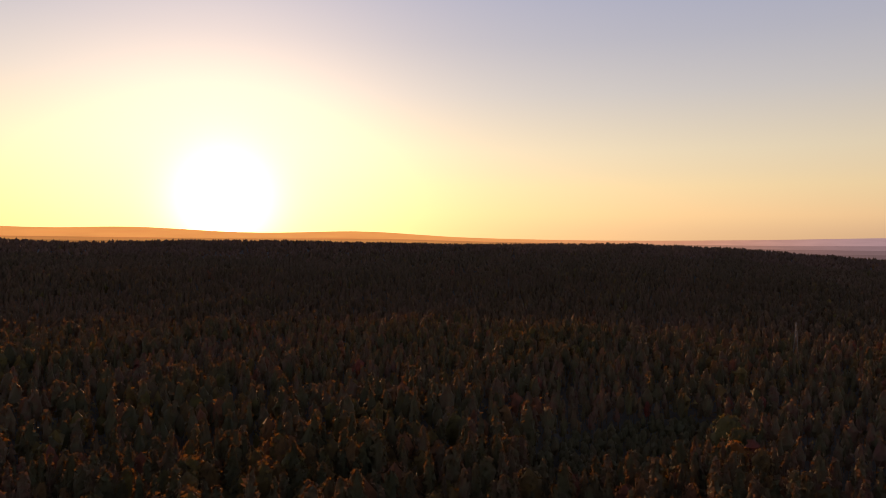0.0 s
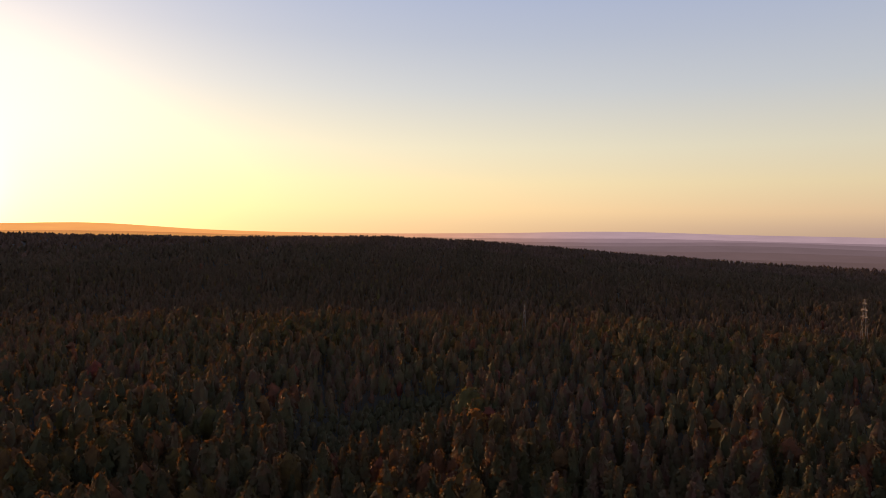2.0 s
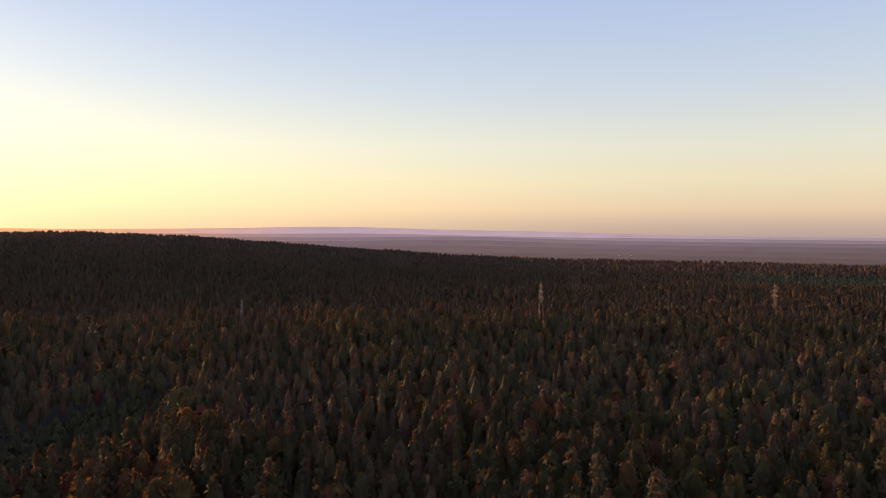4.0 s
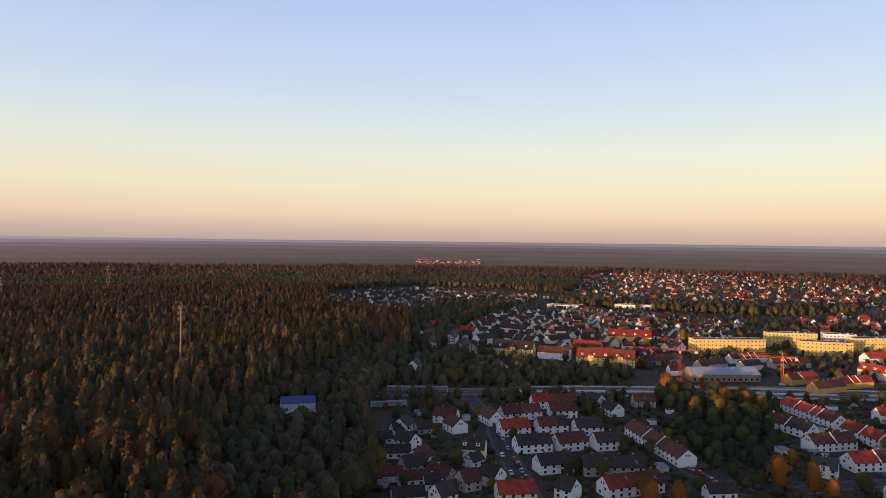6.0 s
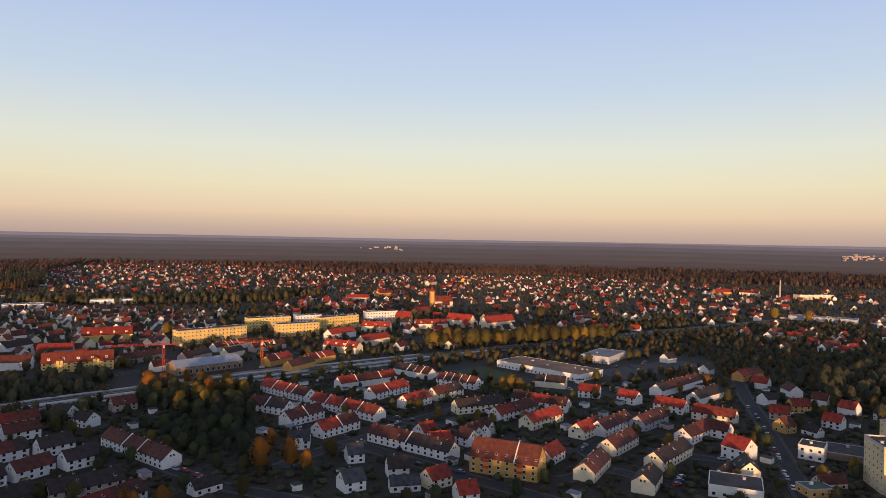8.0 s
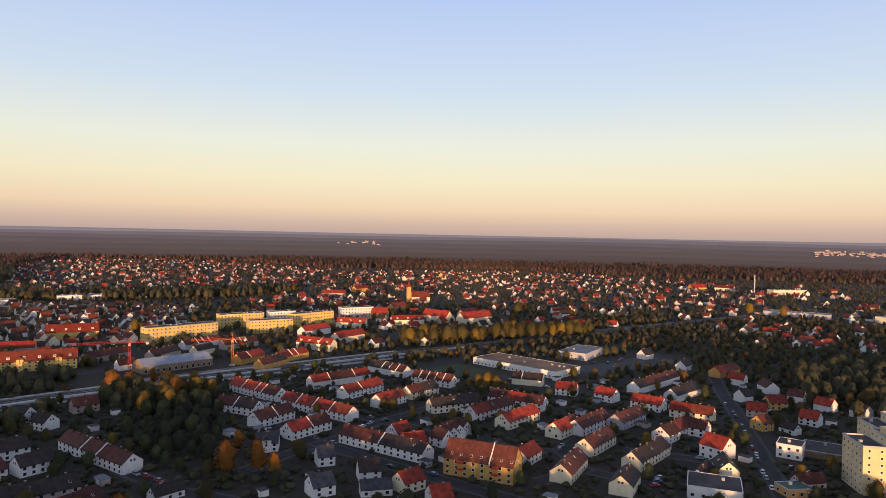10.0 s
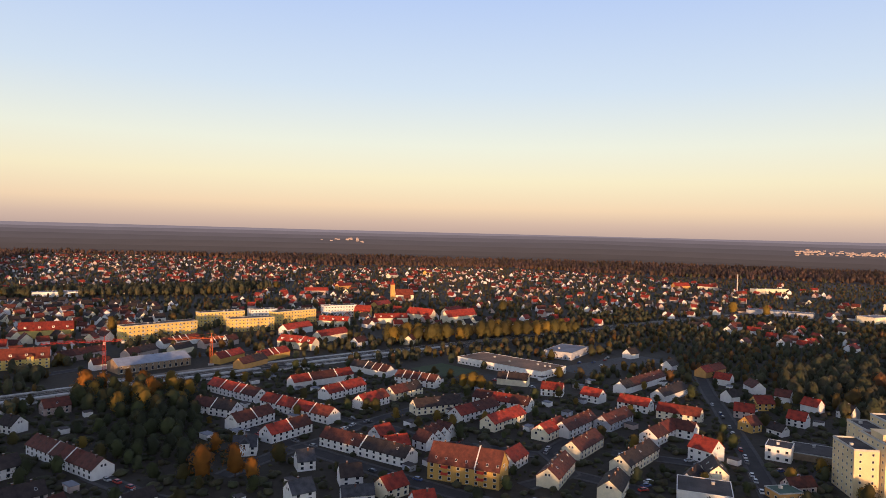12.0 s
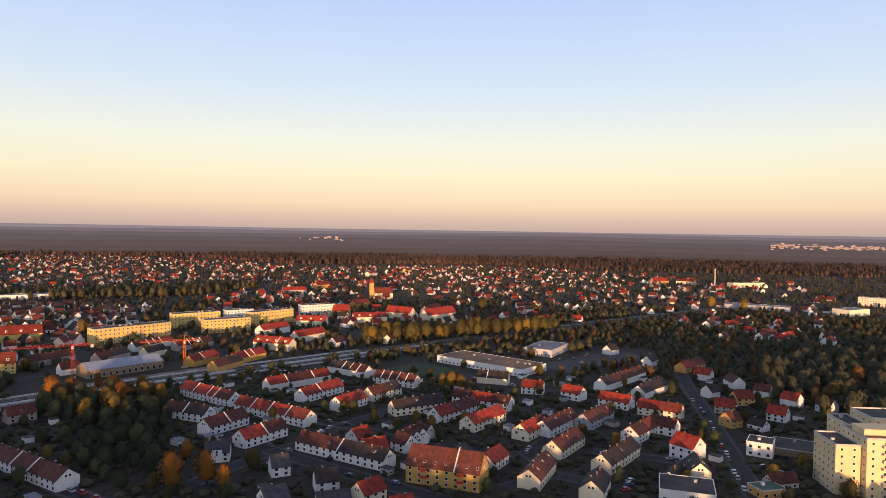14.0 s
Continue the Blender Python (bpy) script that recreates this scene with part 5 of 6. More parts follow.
def far_crown(rng, low=0.12, wide=0.34, tufts=4, lumps=0.3):
    """A far tree of unit height: an uneven, lumpy crown with a few tufts standing out, on a short trunk."""
    v, f = [], []
    for z, r in ((low, 0.55), (0.42, 1.0), (0.74, 0.72)):
        for i in range(6):
            a = 1.0472 * i + rng.uniform(-0.3, 0.3)
            q = wide * r * rng.uniform(1 - 1.3 * lumps, 1 + lumps)
            v.append((q * math.cos(a), q * math.sin(a), z + rng.uniform(-0.4, 0.4) * lumps))
    v.append((rng.uniform(-0.12, 0.12), rng.uniform(-0.12, 0.12), rng.uniform(0.84, 1.0)))
    for k in (0, 6):
        for i in range(6):
            j = (i + 1) % 6
            f += [(k + i, k + j, k + 6 + j), (k + i, k + 6 + j, k + 6 + i)]
    f += [(12 + i, 12 + (i + 1) % 6, 18) for i in range(6)]
    for _ in range(tufts):
        a, z = rng.uniform(0, 6.28), rng.uniform(0.3, 0.85)
        q = wide * (1.15 - 0.5 * abs(z - 0.45))
        c, n = Vector((q * math.cos(a), q * math.sin(a), z)), len(v)
        v += [tuple(c + Vector((rng.uniform(-0.1, 0.1), rng.uniform(-0.1, 0.1), rng.uniform(-0.09, 0.09)))) for _ in range(4)]
        f += [(n, n + 1, n + 2), (n, n + 2, n + 3)]
    return np.array(v), np.array(f)


def knob(rng):
    """A very far tree of unit height: an uneven blunt cone."""
    v = []
    for z, r in ((0.3, 0.26), (0.66, 0.22)):
        for i in range(5):
            a, q = 1.2566 * i + rng.uniform(-0.3, 0.3), r * rng.uniform(0.7, 1.25)
            v.append((q * math.cos(a), q * math.sin(a), z + rng.uniform(-0.16, 0.16)))
    v.append((rng.uniform(-0.08, 0.08), rng.uniform(-0.08, 0.08), 1.0))
    f = []
    for i in range(5):
        j = (i + 1) % 5
        f += [(i, j, 5 + j), (i, 5 + j, 5 + i), (5 + i, 5 + j, 10)]
    return np.array(v), np.array(f)


def stand(name, templates, x, y, heights, widths, mat, label, tones, category="wood", rounded=False):
    """Many trees joined into one mesh; tone runs from tree to tree."""
    rs = np.random.RandomState(len(x))
    pick = rs.randint(0, len(templates), len(x))
    V, F, T, O, k = [], [], [], [], 0
    z = terrain(x, y)
    for t, (tv, tf) in enumerate(templates):
        i = np.where(pick == t)[0]
        if not len(i):
            continue
        a = rs.uniform(0, 6.2832, len(i))
        ca, sa = np.cos(a)[:, None], np.sin(a)[:, None]
        w, h = (heights[i] * widths[i])[:, None], heights[i][:, None]
        vx = (tv[None, :, 0] * ca - tv[None, :, 1] * sa) * w + x[i][:, None]
        vy = (tv[None, :, 0] * sa + tv[None, :, 1] * ca) * w + y[i][:, None]
        vz = tv[None, :, 2] * h + z[i][:, None] - 0.3
        V.append(np.stack([vx, vy, vz], -1).reshape(-1, 3))
        ox, oy, oz = tv[:, 0] / np.abs(tv[:, :2]).max(), tv[:, 1] / np.abs(tv[:, :2]).max(), np.clip(tv[:, 2] * 1.6 - 0.6, -0.2, 1) + 0.0
        O.append(np.stack([ox * ca - oy * sa, ox * sa + oy * ca, oz + 0 * ca], -1).reshape(-1, 3))
        F.append((tf[None] + (k + np.arange(len(i)) * len(tv))[:, None, None]).reshape(-1, 3))
        T.append(np.repeat(tones[i], len(tv)))
        k += len(i) * len(tv)
    V, F, T = np.concatenate(V).astype(np.float32), np.concatenate(F).astype(np.int32), np.concatenate(T).astype(np.float32)
    me = bpy.data.meshes.new(name)
    me.vertices.add(len(V)), me.loops.add(F.size), me.polygons.add(len(F))
    me.vertices.foreach_set("co", V.ravel())
    me.loops.foreach_set("vertex_index", F.ravel())
    me.polygons.foreach_set("loop_start", np.arange(0, F.size, 3, dtype=np.int32))
    me.attributes.new("tone", "FLOAT", "POINT").data.foreach_set("value", T)
    me.attributes.new("outward", "FLOAT_VECTOR", "POINT").data.foreach_set("vector", np.concatenate(O).astype(np.float32).ravel())
    me.materials.append(mat)
    me.polygons.foreach_set("use_smooth", np.full(len(F), rounded))
    me.update()
    me.validate()
    return tagged(new(name, me), label, category, kind="stuff")


def inside(x, y, poly):
    hit = np.zeros(len(x), bool)
    for (x0, y0), (x1, y1) in zip(poly, poly[1:] + poly[:1]):
        cross = ((y0 > y) != (y1 > y)) & (x < (x1 - x0) * (y - y0) / (y1 - y0 + 1e-9) + x0)
        hit ^= cross
    return hit


def jittered(step, reach, seed):
    rs = np.random.RandomState(seed)
    g = np.arange(-reach, reach, step)
    x, y = np.meshgrid(g, g)
    x, y = x.ravel() + rs.uniform(-0.45, 0.45, x.size) * step, y.ravel() + rs.uniform(-0.45, 0.45, y.size) * step
    return x, y, rs


TOWN = [(-190, 75), (-198, 72), (-208.8, 134.4), (-258, 165.6), (-321.6, 206.4), (-360, 246), (-402, 294), (-448.8, 349.2), (-590.4, 471.6), (-672, 546), (-885.6, 554.4), (-1135.2, 716.4), (-1219.2, 1004.4), (-1080, 1110), (-840, 1080), (-912, 1260), (-1218, 1688.4), (-1400, 2180), (-900, 2360), (-427.2, 1960), (144, 2160), (511.2, 1960), (873.6, 1800), (1320, 1560), (1080, 600), (672, 120), (480, 45), (118, 45), (112, 10), (26, 10), (22, 75)]
CLEARING = [(-110, -285), (-192, -296), (-240, -335), (-262, -372), (-225, -385), (-140, -350)]
EDGE = [(-185, 75), (-209, 134), (-258, 166), (-322, 206), (-360, 246), (-402, 294), (-449, 349), (-520, 350), (-420, 240), (-368, 145), (-270, 80), (-195, 45)]
EYE_X, EYE_Y = 2, -34


def in_edge(x, y):
    """Inside the leafy fringe of the wood, with an uneven border."""
    n = 16 * np.sin(x * 0.11 + 1) * np.cos(y * 0.09) + 12 * np.sin(x * 0.29 - y * 0.23)
    return inside(x + n, y - n, EDGE)


def clear_of_buildings(x, y):
    ok = np.ones(len(x), bool)
    for bx, by, a, hx, hy in FOOTPRINTS:
        u, w = (x - bx) * math.cos(a) + (y - by) * math.sin(a), (y - by) * math.cos(a) - (x - bx) * math.sin(a)
        ok &= ~((abs(u) < hx) & (abs(w) < hy))
    for pts, half in ROADS + YARDS + [(RAIL, 15)]:
        for (x0, y0), (x1, y1) in zip(pts, pts[1:]):
            dx, dy = x1 - x0, y1 - y0
            k = np.clip(((x - x0) * dx + (y - y0) * dy) / (dx * dx + dy * dy), 0, 1)
            ok &= np.hypot(x - x0 - k * dx, y - y0 - k * dy) > half
    return ok


def wood(step, r0, r1, az0, az1, seed, templates, leafy, share, label, height=(15, 26), names=("conifer_wood", "autumn_wood"), mat=None):
    x, y, rs = jittered(step, r1 + 60, seed)
    r, az = np.hypot(x - EYE_X, y - EYE_Y), np.degrees(np.arctan2(-(x - EYE_X), y - EYE_Y)) % 360
    az = np.where(az > 300, az - 360, az)
    r = r + rs.normal(0, 1, len(r)) * 0.05 * r0
    ok = (r >= r0) & (r < r1) & (az > az0) & (az < az1) & ~inside(x, y, TOWN) & ~in_edge(x, y) & ~inside(x, y, CLEARING) & (np.hypot(x + 348, y - 174) > 20) & ~((abs((x + 350) * 0.52 + (y - 178) * 0.85) < 13) & ((x + 350) * 0.85 - (y - 178) * 0.52 > 0) & ((x + 350) * 0.85 - (y - 178) * 0.52 < 62))
    x, y = x[ok], y[ok]
    patch = np.sin(x * 0.013 + 2) * np.cos(y * 0.011 + seed) + 0.6 * np.sin(x * 0.031 - y * 0.027)
    kind = rs.uniform(0, 1, len(x)) < share * (1 + 0.9 * patch)
    h = rs.uniform(*height, len(x)) * (1 + 0.1 * patch)
    w = rs.uniform(0.85, 1.35, len(x))
    tone = np.clip(rs.beta(0.9, 0.9, len(x)) * 0.9 + 0.05 + 0.2 * patch, 0, 1)
    c = ~kind
    stand(names[0], templates, x[c], y[c], h[c], w[c], mat or NEEDLES, "dense dark " + label + " of spruce and pine", tone[c], rounded=r0 > 700)
    stand(names[1], leafy, x[kind], y[kind], h[kind] * 0.88, w[kind] * 0.8, AUTUMN, "yellow and brown autumn trees of the " + label, tone[kind], rounded=r0 > 700)


tr = random.Random(11)
SPRUCE = [evergreen(190, tr, wide=w, round_top=p, size=0.036) for w, p in ((0.11, 0.8), (0.14, 0.55), (0.125, 0.7), (0.16, 0.45), (0.15, 0.65), (0.12, 0.9), (0.13, 0.6), (0.145, 0.75))]
SPRUCE_MID = [evergreen(30, tr, wide=w, round_top=p, size=0.05, low=0.4, sides=6, rings=4) for w, p in ((0.11, 0.8), (0.14, 0.55), (0.13, 0.7), (0.16, 0.45), (0.12, 0.9), (0.15, 0.6))]
SPRUCE_FAR = [evergreen(4, tr, w, p, 0.09, 0.35, 6, 2, 0.76) for w, p in ((0.17, 0.6), (0.2, 0.45), (0.23, 0.5), (0.19, 0.7))]
SPRUCE_SKY = [knob(tr) for _ in range(4)]
LEAFY = [evergreen(200, tr, w, 0.38, 0.036, 0.25, crest=0.88) for w in (0.17, 0.2, 0.18, 0.22)]
LEAFY_MID = [evergreen(24, tr, w, 0.38, 0.05, 0.35, 6, 4, 0.85) for w in (0.16, 0.19, 0.17, 0.2)]
LEAFY_FAR = [evergreen(4, tr, w, 0.38, 0.09, 0.3, 6, 2, 0.72) for w in (0.22, 0.26, 0.24)]
wood(7.0, 0, 330, 48, 205, 3, SPRUCE, LEAFY, 0.2, "wood", (16, 29))
# Unseen trees under and behind the drone, sized for their shadow on the town.
wood(8.0, 0, 430, 205, 301, 7, SPRUCE_MID, LEAFY_MID, 0.45, "wood", (19, 23.5))
wood(5.4, 0, 330, -61, 48, 8, SPRUCE_MID, LEAFY_MID, 0.5, "wood", (15, 18.5))
wood(8.7, 330, 760, 46, 215, 4, SPRUCE_MID, LEAFY_MID, 0.2, "wood", (15, 27))
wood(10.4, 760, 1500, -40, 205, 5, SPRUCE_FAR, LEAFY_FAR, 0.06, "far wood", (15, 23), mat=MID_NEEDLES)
wood(11.5, 1500, 1950, -42, 95, 12, SPRUCE_SKY, SPRUCE_SKY, 0.02, "far wood", (14, 17), mat=DARK_LEAVES)
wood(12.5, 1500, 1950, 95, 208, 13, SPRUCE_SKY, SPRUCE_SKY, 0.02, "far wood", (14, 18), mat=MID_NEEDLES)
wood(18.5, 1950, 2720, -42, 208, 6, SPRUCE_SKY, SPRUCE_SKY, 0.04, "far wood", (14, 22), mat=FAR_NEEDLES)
x, y, rs = jittered(6.8, 620, 10)
ok = in_edge(x, y) & ~inside(x, y, TOWN) & (np.hypot(x + 348, y - 174) > 19) & ~((abs((x + 350) * 0.52 + (y - 178) * 0.85) < 12) & ((x + 350) * 0.85 - (y - 178) * 0.52 > 0) & ((x + 350) * 0.85 - (y - 178) * 0.52 < 45))
x, y = x[ok], y[ok]
some = rs.uniform(0, 1, len(x)) < 0.22 + 0.2 * np.sin(x * 0.03) * np.cos(y * 0.035)
for sel, mt, word in ((some, NEEDLES, "olive and brown leafy trees at the edge of the wood"), (~some, DARK_LEAVES, "dark green leafy trees at the edge of the wood")):
    stand("leafy_wood_edge", [evergreen(60, tr, w, 0.36, 0.06, 0.15, 8, 4, 0.85) for w in (0.26, 0.3, 0.28, 0.33)], x[sel], y[sel], rs.uniform(9, 16, sel.sum()), rs.uniform(0.75, 1.15, sel.sum()), mt, word, rs.uniform(0.3, 1.0, sel.sum()))
x, y, rs = jittered(5.0, 620, 9)
ok = inside(x, y, CLEARING)
x, y = x[ok], y[ok]
stand("young_trees", LEAFY_MID, x, y, rs.uniform(7, 12, len(x)), rs.uniform(0.8, 1.2, len(x)), NEEDLES, "low young trees filling a forest clearing", rs.uniform(0.5, 1, len(x)))


# Trees of the gardens, the copse and the streets, each a thing of its own.
def tree_kind(kind, sprays, wide, seed):
    """A trunk with limbs, and a lumpy crown with frayed edges."""
    r = random.Random(seed)
    s = Shape().pole((0, 0, 0), (0, 0, 0.5), 0.022, 0.012, 5)
    for k in range(5):
        a = 1.2566 * k + r.uniform(-0.4, 0.4)
        s.pole((0, 0, r.uniform(0.18, 0.4)), (wide * 0.6 * math.cos(a), wide * 0.6 * math.sin(a), r.uniform(0.45, 0.7)), 0.01, 0.004, 3)
    v, f = evergreen(sprays, r, wide, 0.36, 0.042, 0.2, 9, 6, 0.88)
    v, f = v[4:], f[3:] - 4
    b = mesh_of("crown", v, f, LEAF[kind])
    out = np.stack([v[:, 0] / wide, v[:, 1] / wide, np.clip(v[:, 2] * 1.6 - 0.6, -0.2, 1)], -1).astype(np.float32)
    b.attributes.new("outward", "FLOAT_VECTOR", "POINT").data.foreach_set("vector", out.ravel())
    return s.mesh("trunk", BARK), b


TREES = {}
for i, (kind, wide) in enumerate((("green", 0.33), ("dark", 0.3), ("yellow", 0.3), ("orange", 0.24), ("olive", 0.32))):
    TREES[kind] = [tree_kind(kind, 200, wide, 20 + i * 3 + j) for j in range(3)]
TREE_WORD = {"green": "dark green leafy garden tree", "dark": "deep green dense leafy tree", "yellow": "yellow autumn tree with thinning leaves", "orange": "orange autumn tree with dense leaves", "olive": "olive-brown autumn tree beside houses"}


def tree(kind, x, y, h, rng):
    t = thing("tree", pose(x, y, 0, 0, 0, rng.uniform(0, 432)) @ Matrix.Diagonal((h * rng.uniform(0.9, 1.15), h * rng.uniform(0.9, 1.15), h, 1)), TREE_WORD[kind], "tree", "trees of the town")
    a, b = TREES[kind][rng.randrange(3)]
    part("trunk", a, t), part("crown", b, t)


rng = random.Random(8)
for kind, x, y, h in (("olive", -239, -328, 23), ("orange", -211, -290, 23), ("olive", -232, -312, 21), ("orange", -103.7, 259.4, 15.6), ("orange", -111.6, 294, 9.6), ("orange", -92.4, 265.2, 14.4), ("orange", -84, 260.4, 10.8), ("orange", -224.4, 386.4, 16.8), ("orange", -217.2, 392.4, 14.4), ("orange", -214.8, 420, 10.8), ("orange", -196.2, 400.8, 14.4), ("yellow", -188.4, 352.8, 9.6), ("yellow", -180, 364.8, 13.2), ("yellow", -175.2, 360, 12), ("orange", -182.4, 384, 14.4), ("yellow", -201.6, 408, 10.8), ("olive", -48.5, 372, 8.4), ("yellow", 7.2, 436.8, 12), ("yellow", 13.2, 433.2, 10.8), ("yellow", 1.2, 440.4, 9.6), ("olive", -79.2, 283.2, 9.6), ("orange", -129.6, 201.6, 12), ("orange", -122.4, 208.8, 12), ("orange", -135.6, 206.4, 10.8), ("olive", -172.8, 213.6, 8.4), ("yellow", -339.6, 633.6, 15.6), ("yellow", 380.4, 950.4, 18), ("yellow", 416.4, 926.4, 16.8), ("olive", 51.6, 870, 19.2), ("olive", 158.4, 256.8, 9.6)):
    tree(kind, x, y, h, rng)
COPSE = [(-246, 381.6), (-180, 414), (-150, 386.4), (-124.8, 321.6), (-115.2, 266.4), (-139.2, 266.4), (-168, 300), (-192, 342)]
x, y, rs = jittered(10, 510, 21)
ok = inside(x, y, COPSE) & clear_of_buildings(x, y)
for a, b in zip(x[ok], y[ok]):
    if b - a > 560 or (b > 350 and rng.random() < 0.3):
        tree(rng.choice(("dark", "dark", "olive", "green", "yellow")), a, b, rng.uniform(9, 13), rng)
    else:
        tree(rng.choice(("dark", "dark", "dark", "green")), a, b, rng.uniform(6.5, 11), rng)
for i in range(40):
    k = (i // 2) / 19
    tree(rng.choice(("yellow", "olive", "olive")), -70 + 184 * k + rng.uniform(-3, 3) + 9 * (i % 2), 622 + 92 * k + rng.uniform(-5, 5) - 9 * (i % 2), rng.uniform(13, 19), rng)
GARDENS = [(-288, 156), (-156, 114), (0, 216), (156, 204), (276, 276), (276, 480), (72, 474), (-156, 504), (-312, 360)]
x, y, rs = jittered(15.5, 530, 22)
ok = inside(x, y, GARDENS) & clear_of_buildings(x, y) & ~inside(x, y, COPSE)
for a, b in zip(x[ok], y[ok]):
    if rng.random() < 0.55:
        tree(rng.choice(("dark", "green", "green", "olive", "olive", "yellow")), a, b, rng.uniform(4, 9), rng)

# Woods and rows of trees between the quarters.
RIGHT_WOOD = [(212, 396), (236, 372), (247, 314), (360, 314), (470, 470), (410, 540), (330, 560), (250, 510), (215, 460)]
BELT = [(-744, 924), (-648, 888), (-384, 1014), (-324, 1200), (-396, 1182), (-504, 1080)]
RAIL_TREES = [(-396, 270), (-440, 350), (-400, 385), (-330, 415), (-283.2, 414), (-306, 366), (-360, 314.4)]
EAST_OF_RAIL = [(-338.4, 213.6), (-326.4, 258), (-288, 309.6), (-258, 342), (-235.2, 350.4), (-228, 321.6), (-270, 295.2), (-300, 270), (-314.4, 228)]
WEST_TREES = [(-600, 474), (-462, 366), (-480, 425), (-560, 520), (-640, 640), (-720, 800), (-840, 740), (-700, 570)]
x, y, rs = jittered(10.0, 1260, 23)
ok = (inside(x, y, RIGHT_WOOD) | inside(x, y, BELT) | inside(x, y, WEST_TREES)) & clear_of_buildings(x, y)
x, y = x[ok], y[ok]
leafy = rs.uniform(0, 1, len(x)) < 0.06
h = np.where(x > 0, rs.uniform(9, 17, len(x)), np.where((y < 460) & (x > -425), rs.uniform(4.5, 8.5, len(x)), rs.uniform(9, 16, len(x))))
for sel, nm, mt in ((leafy, "autumn_copse", AUTUMN), (~leafy, "dark_copse", DARK_LEAVES)):
    stand(nm, [evergreen(44, tr, w, 0.36, 0.07, 0.12, 7, 4, 0.85) for w in (0.28, 0.33, 0.3, 0.24)], x[sel], y[sel], h[sel], rs.uniform(0.8, 1.2, sel.sum()), mt, "mixed autumn trees between the quarters", rs.uniform(0.2, 0.95, sel.sum()))


# ---- far houses ----
ZONES = [
    ([(-1040, 640), (-1120, 720), (-1080, 740), (-960, 650)], 27, 0.75),
    ([(-652.8, 901.2), (-1200, 1620), (-1360, 2120), (-900, 2290), (-420, 1900), (-348, 1224), (-384, 1044)], 35, 0.72),
    ([(-336, 1056), (-384, 1850), (144, 2080), (480, 1880), (624, 1440), (312, 888), (-72, 828)], 32, 0.62),
    ([(228, 840), (360, 732), (504, 768), (720, 1320), (840, 1740), (624, 1500)], 38, 0.45),
    ([(-885.6, 570), (-1116, 732), (-1152, 996), (-792, 996), (-720, 672)], 26, 0.8),
    ([(-528, 480), (-408, 456), (-306, 504), (-312, 624), (-360, 864), (-624, 864), (-672, 720)], 15, 0.95),
    ([(-144, 816), (72, 828), (240, 768), (144, 708), (-48, 672), (-276, 768), (-360, 1008), (-120, 1008)], 23, 0.65),
    ([(252, 720), (312, 576), (396, 672), (504, 840), (360, 840)], 30, 0.55),
]
rng = random.Random(31)
spots = []
for z, (poly, step, keep) in enumerate(ZONES):
    x, y, rs = jittered(step * 1.15, 3000, 40 + z)
    ok = inside(x, y, poly) & (rs.uniform(0, 1, len(x)) < keep) & clear_of_buildings(x, y)
    taken = []
    for p in zip(x[ok], y[ok]):
        if z not in (5, 6) or all(math.hypot(p[0] - q[0], p[1] - q[1]) > 15 for q in taken):
            taken.append(p)
    spots += [(*p, z) for p in taken]
spots.sort(key=lambda p: math.hypot(p[0], p[1]))
STOCK = []
for i in range(10):
    L, D = rng.uniform(9, 15), rng.uniform(7.5, 9.5)
    e = rng.choice((2.6, 3.2, 4.4))
    w, r = gable_wall(L, D, e, e + D * 0.48), gable_roof(L, D, e, e + D * 0.48)
    # Greyish pink among the white walls: far haze put into their colour.
    STOCK.append((mesh_of("wall", *w, WALL["WPWCPWWPCW"[i]]), r.mesh("roof", ROOF["RBRMRDMRDB"[i]]), w, r))
rest = {"wall": Shape(), "roof": Shape()}
for i, (x, y, zone) in enumerate(spots):
    k = rng.choice((1, 3, 5, 6, 8, 9, 5, 8) if zone in (0, 4, 5) else range(10))
    wall, roof, w, r = STOCK[k]
    z = float(terrain(x, y))
    m = pose(x, y, z, 0, 0, rng.choice((45, -40, 50, -35, 10, 95)) + rng.uniform(-8, 8))
    if i < 290:
        h = thing("far_house", m, "small gabled house with tiled roof in a far quarter", "house", "far houses of the town")
        part("wall", wall, h), part("roof", roof, h)
        FOOTPRINTS.append((x, y, 0, 9, 9))
    else:
        rest["wall"].add([m @ Vector(v) for v in w[0]], w[1], (0, 3, 1, 3)[k % 4])
        rest["roof"].add([m @ Vector(v) for v in r.v], r.f, 2 if zone in (0, 4, 5) else (k + i) % 3)
def far_settlement(az0, az1, r0, z0, n, seed, red=True, rise=0.62):
    """A few pale roofs and walls of a distant place on a far slope, catching the sun."""
    r = random.Random(seed)
    for _ in range(n):
        k = r.random()
        out = r.gauss(0, 9)
        x, y = -(r0 + out) * math.sin(radians(az0 + (az1 - az0) * k)), (r0 + out) * math.cos(radians(az0 + (az1 - az0) * k))
        m = pose(x, y, z0 + out * rise, 0, 0, r.uniform(-30, 30))
        L, e = r.uniform(6, 20), r.uniform(1.5, 3.2)
        w, q = gable_wall(L, 9, e, e + 2.5), gable_roof(L, 9, e, e + 2.5)
        # Pinkish grey walls: haze and shade put into the plaster colour.
        rest["wall"].add([m @ Vector(v) for v in w[0]], w[1], 3)
        if red:
            rest["roof"].add([m @ Vector(v) for v in q.v], q.f, 0)


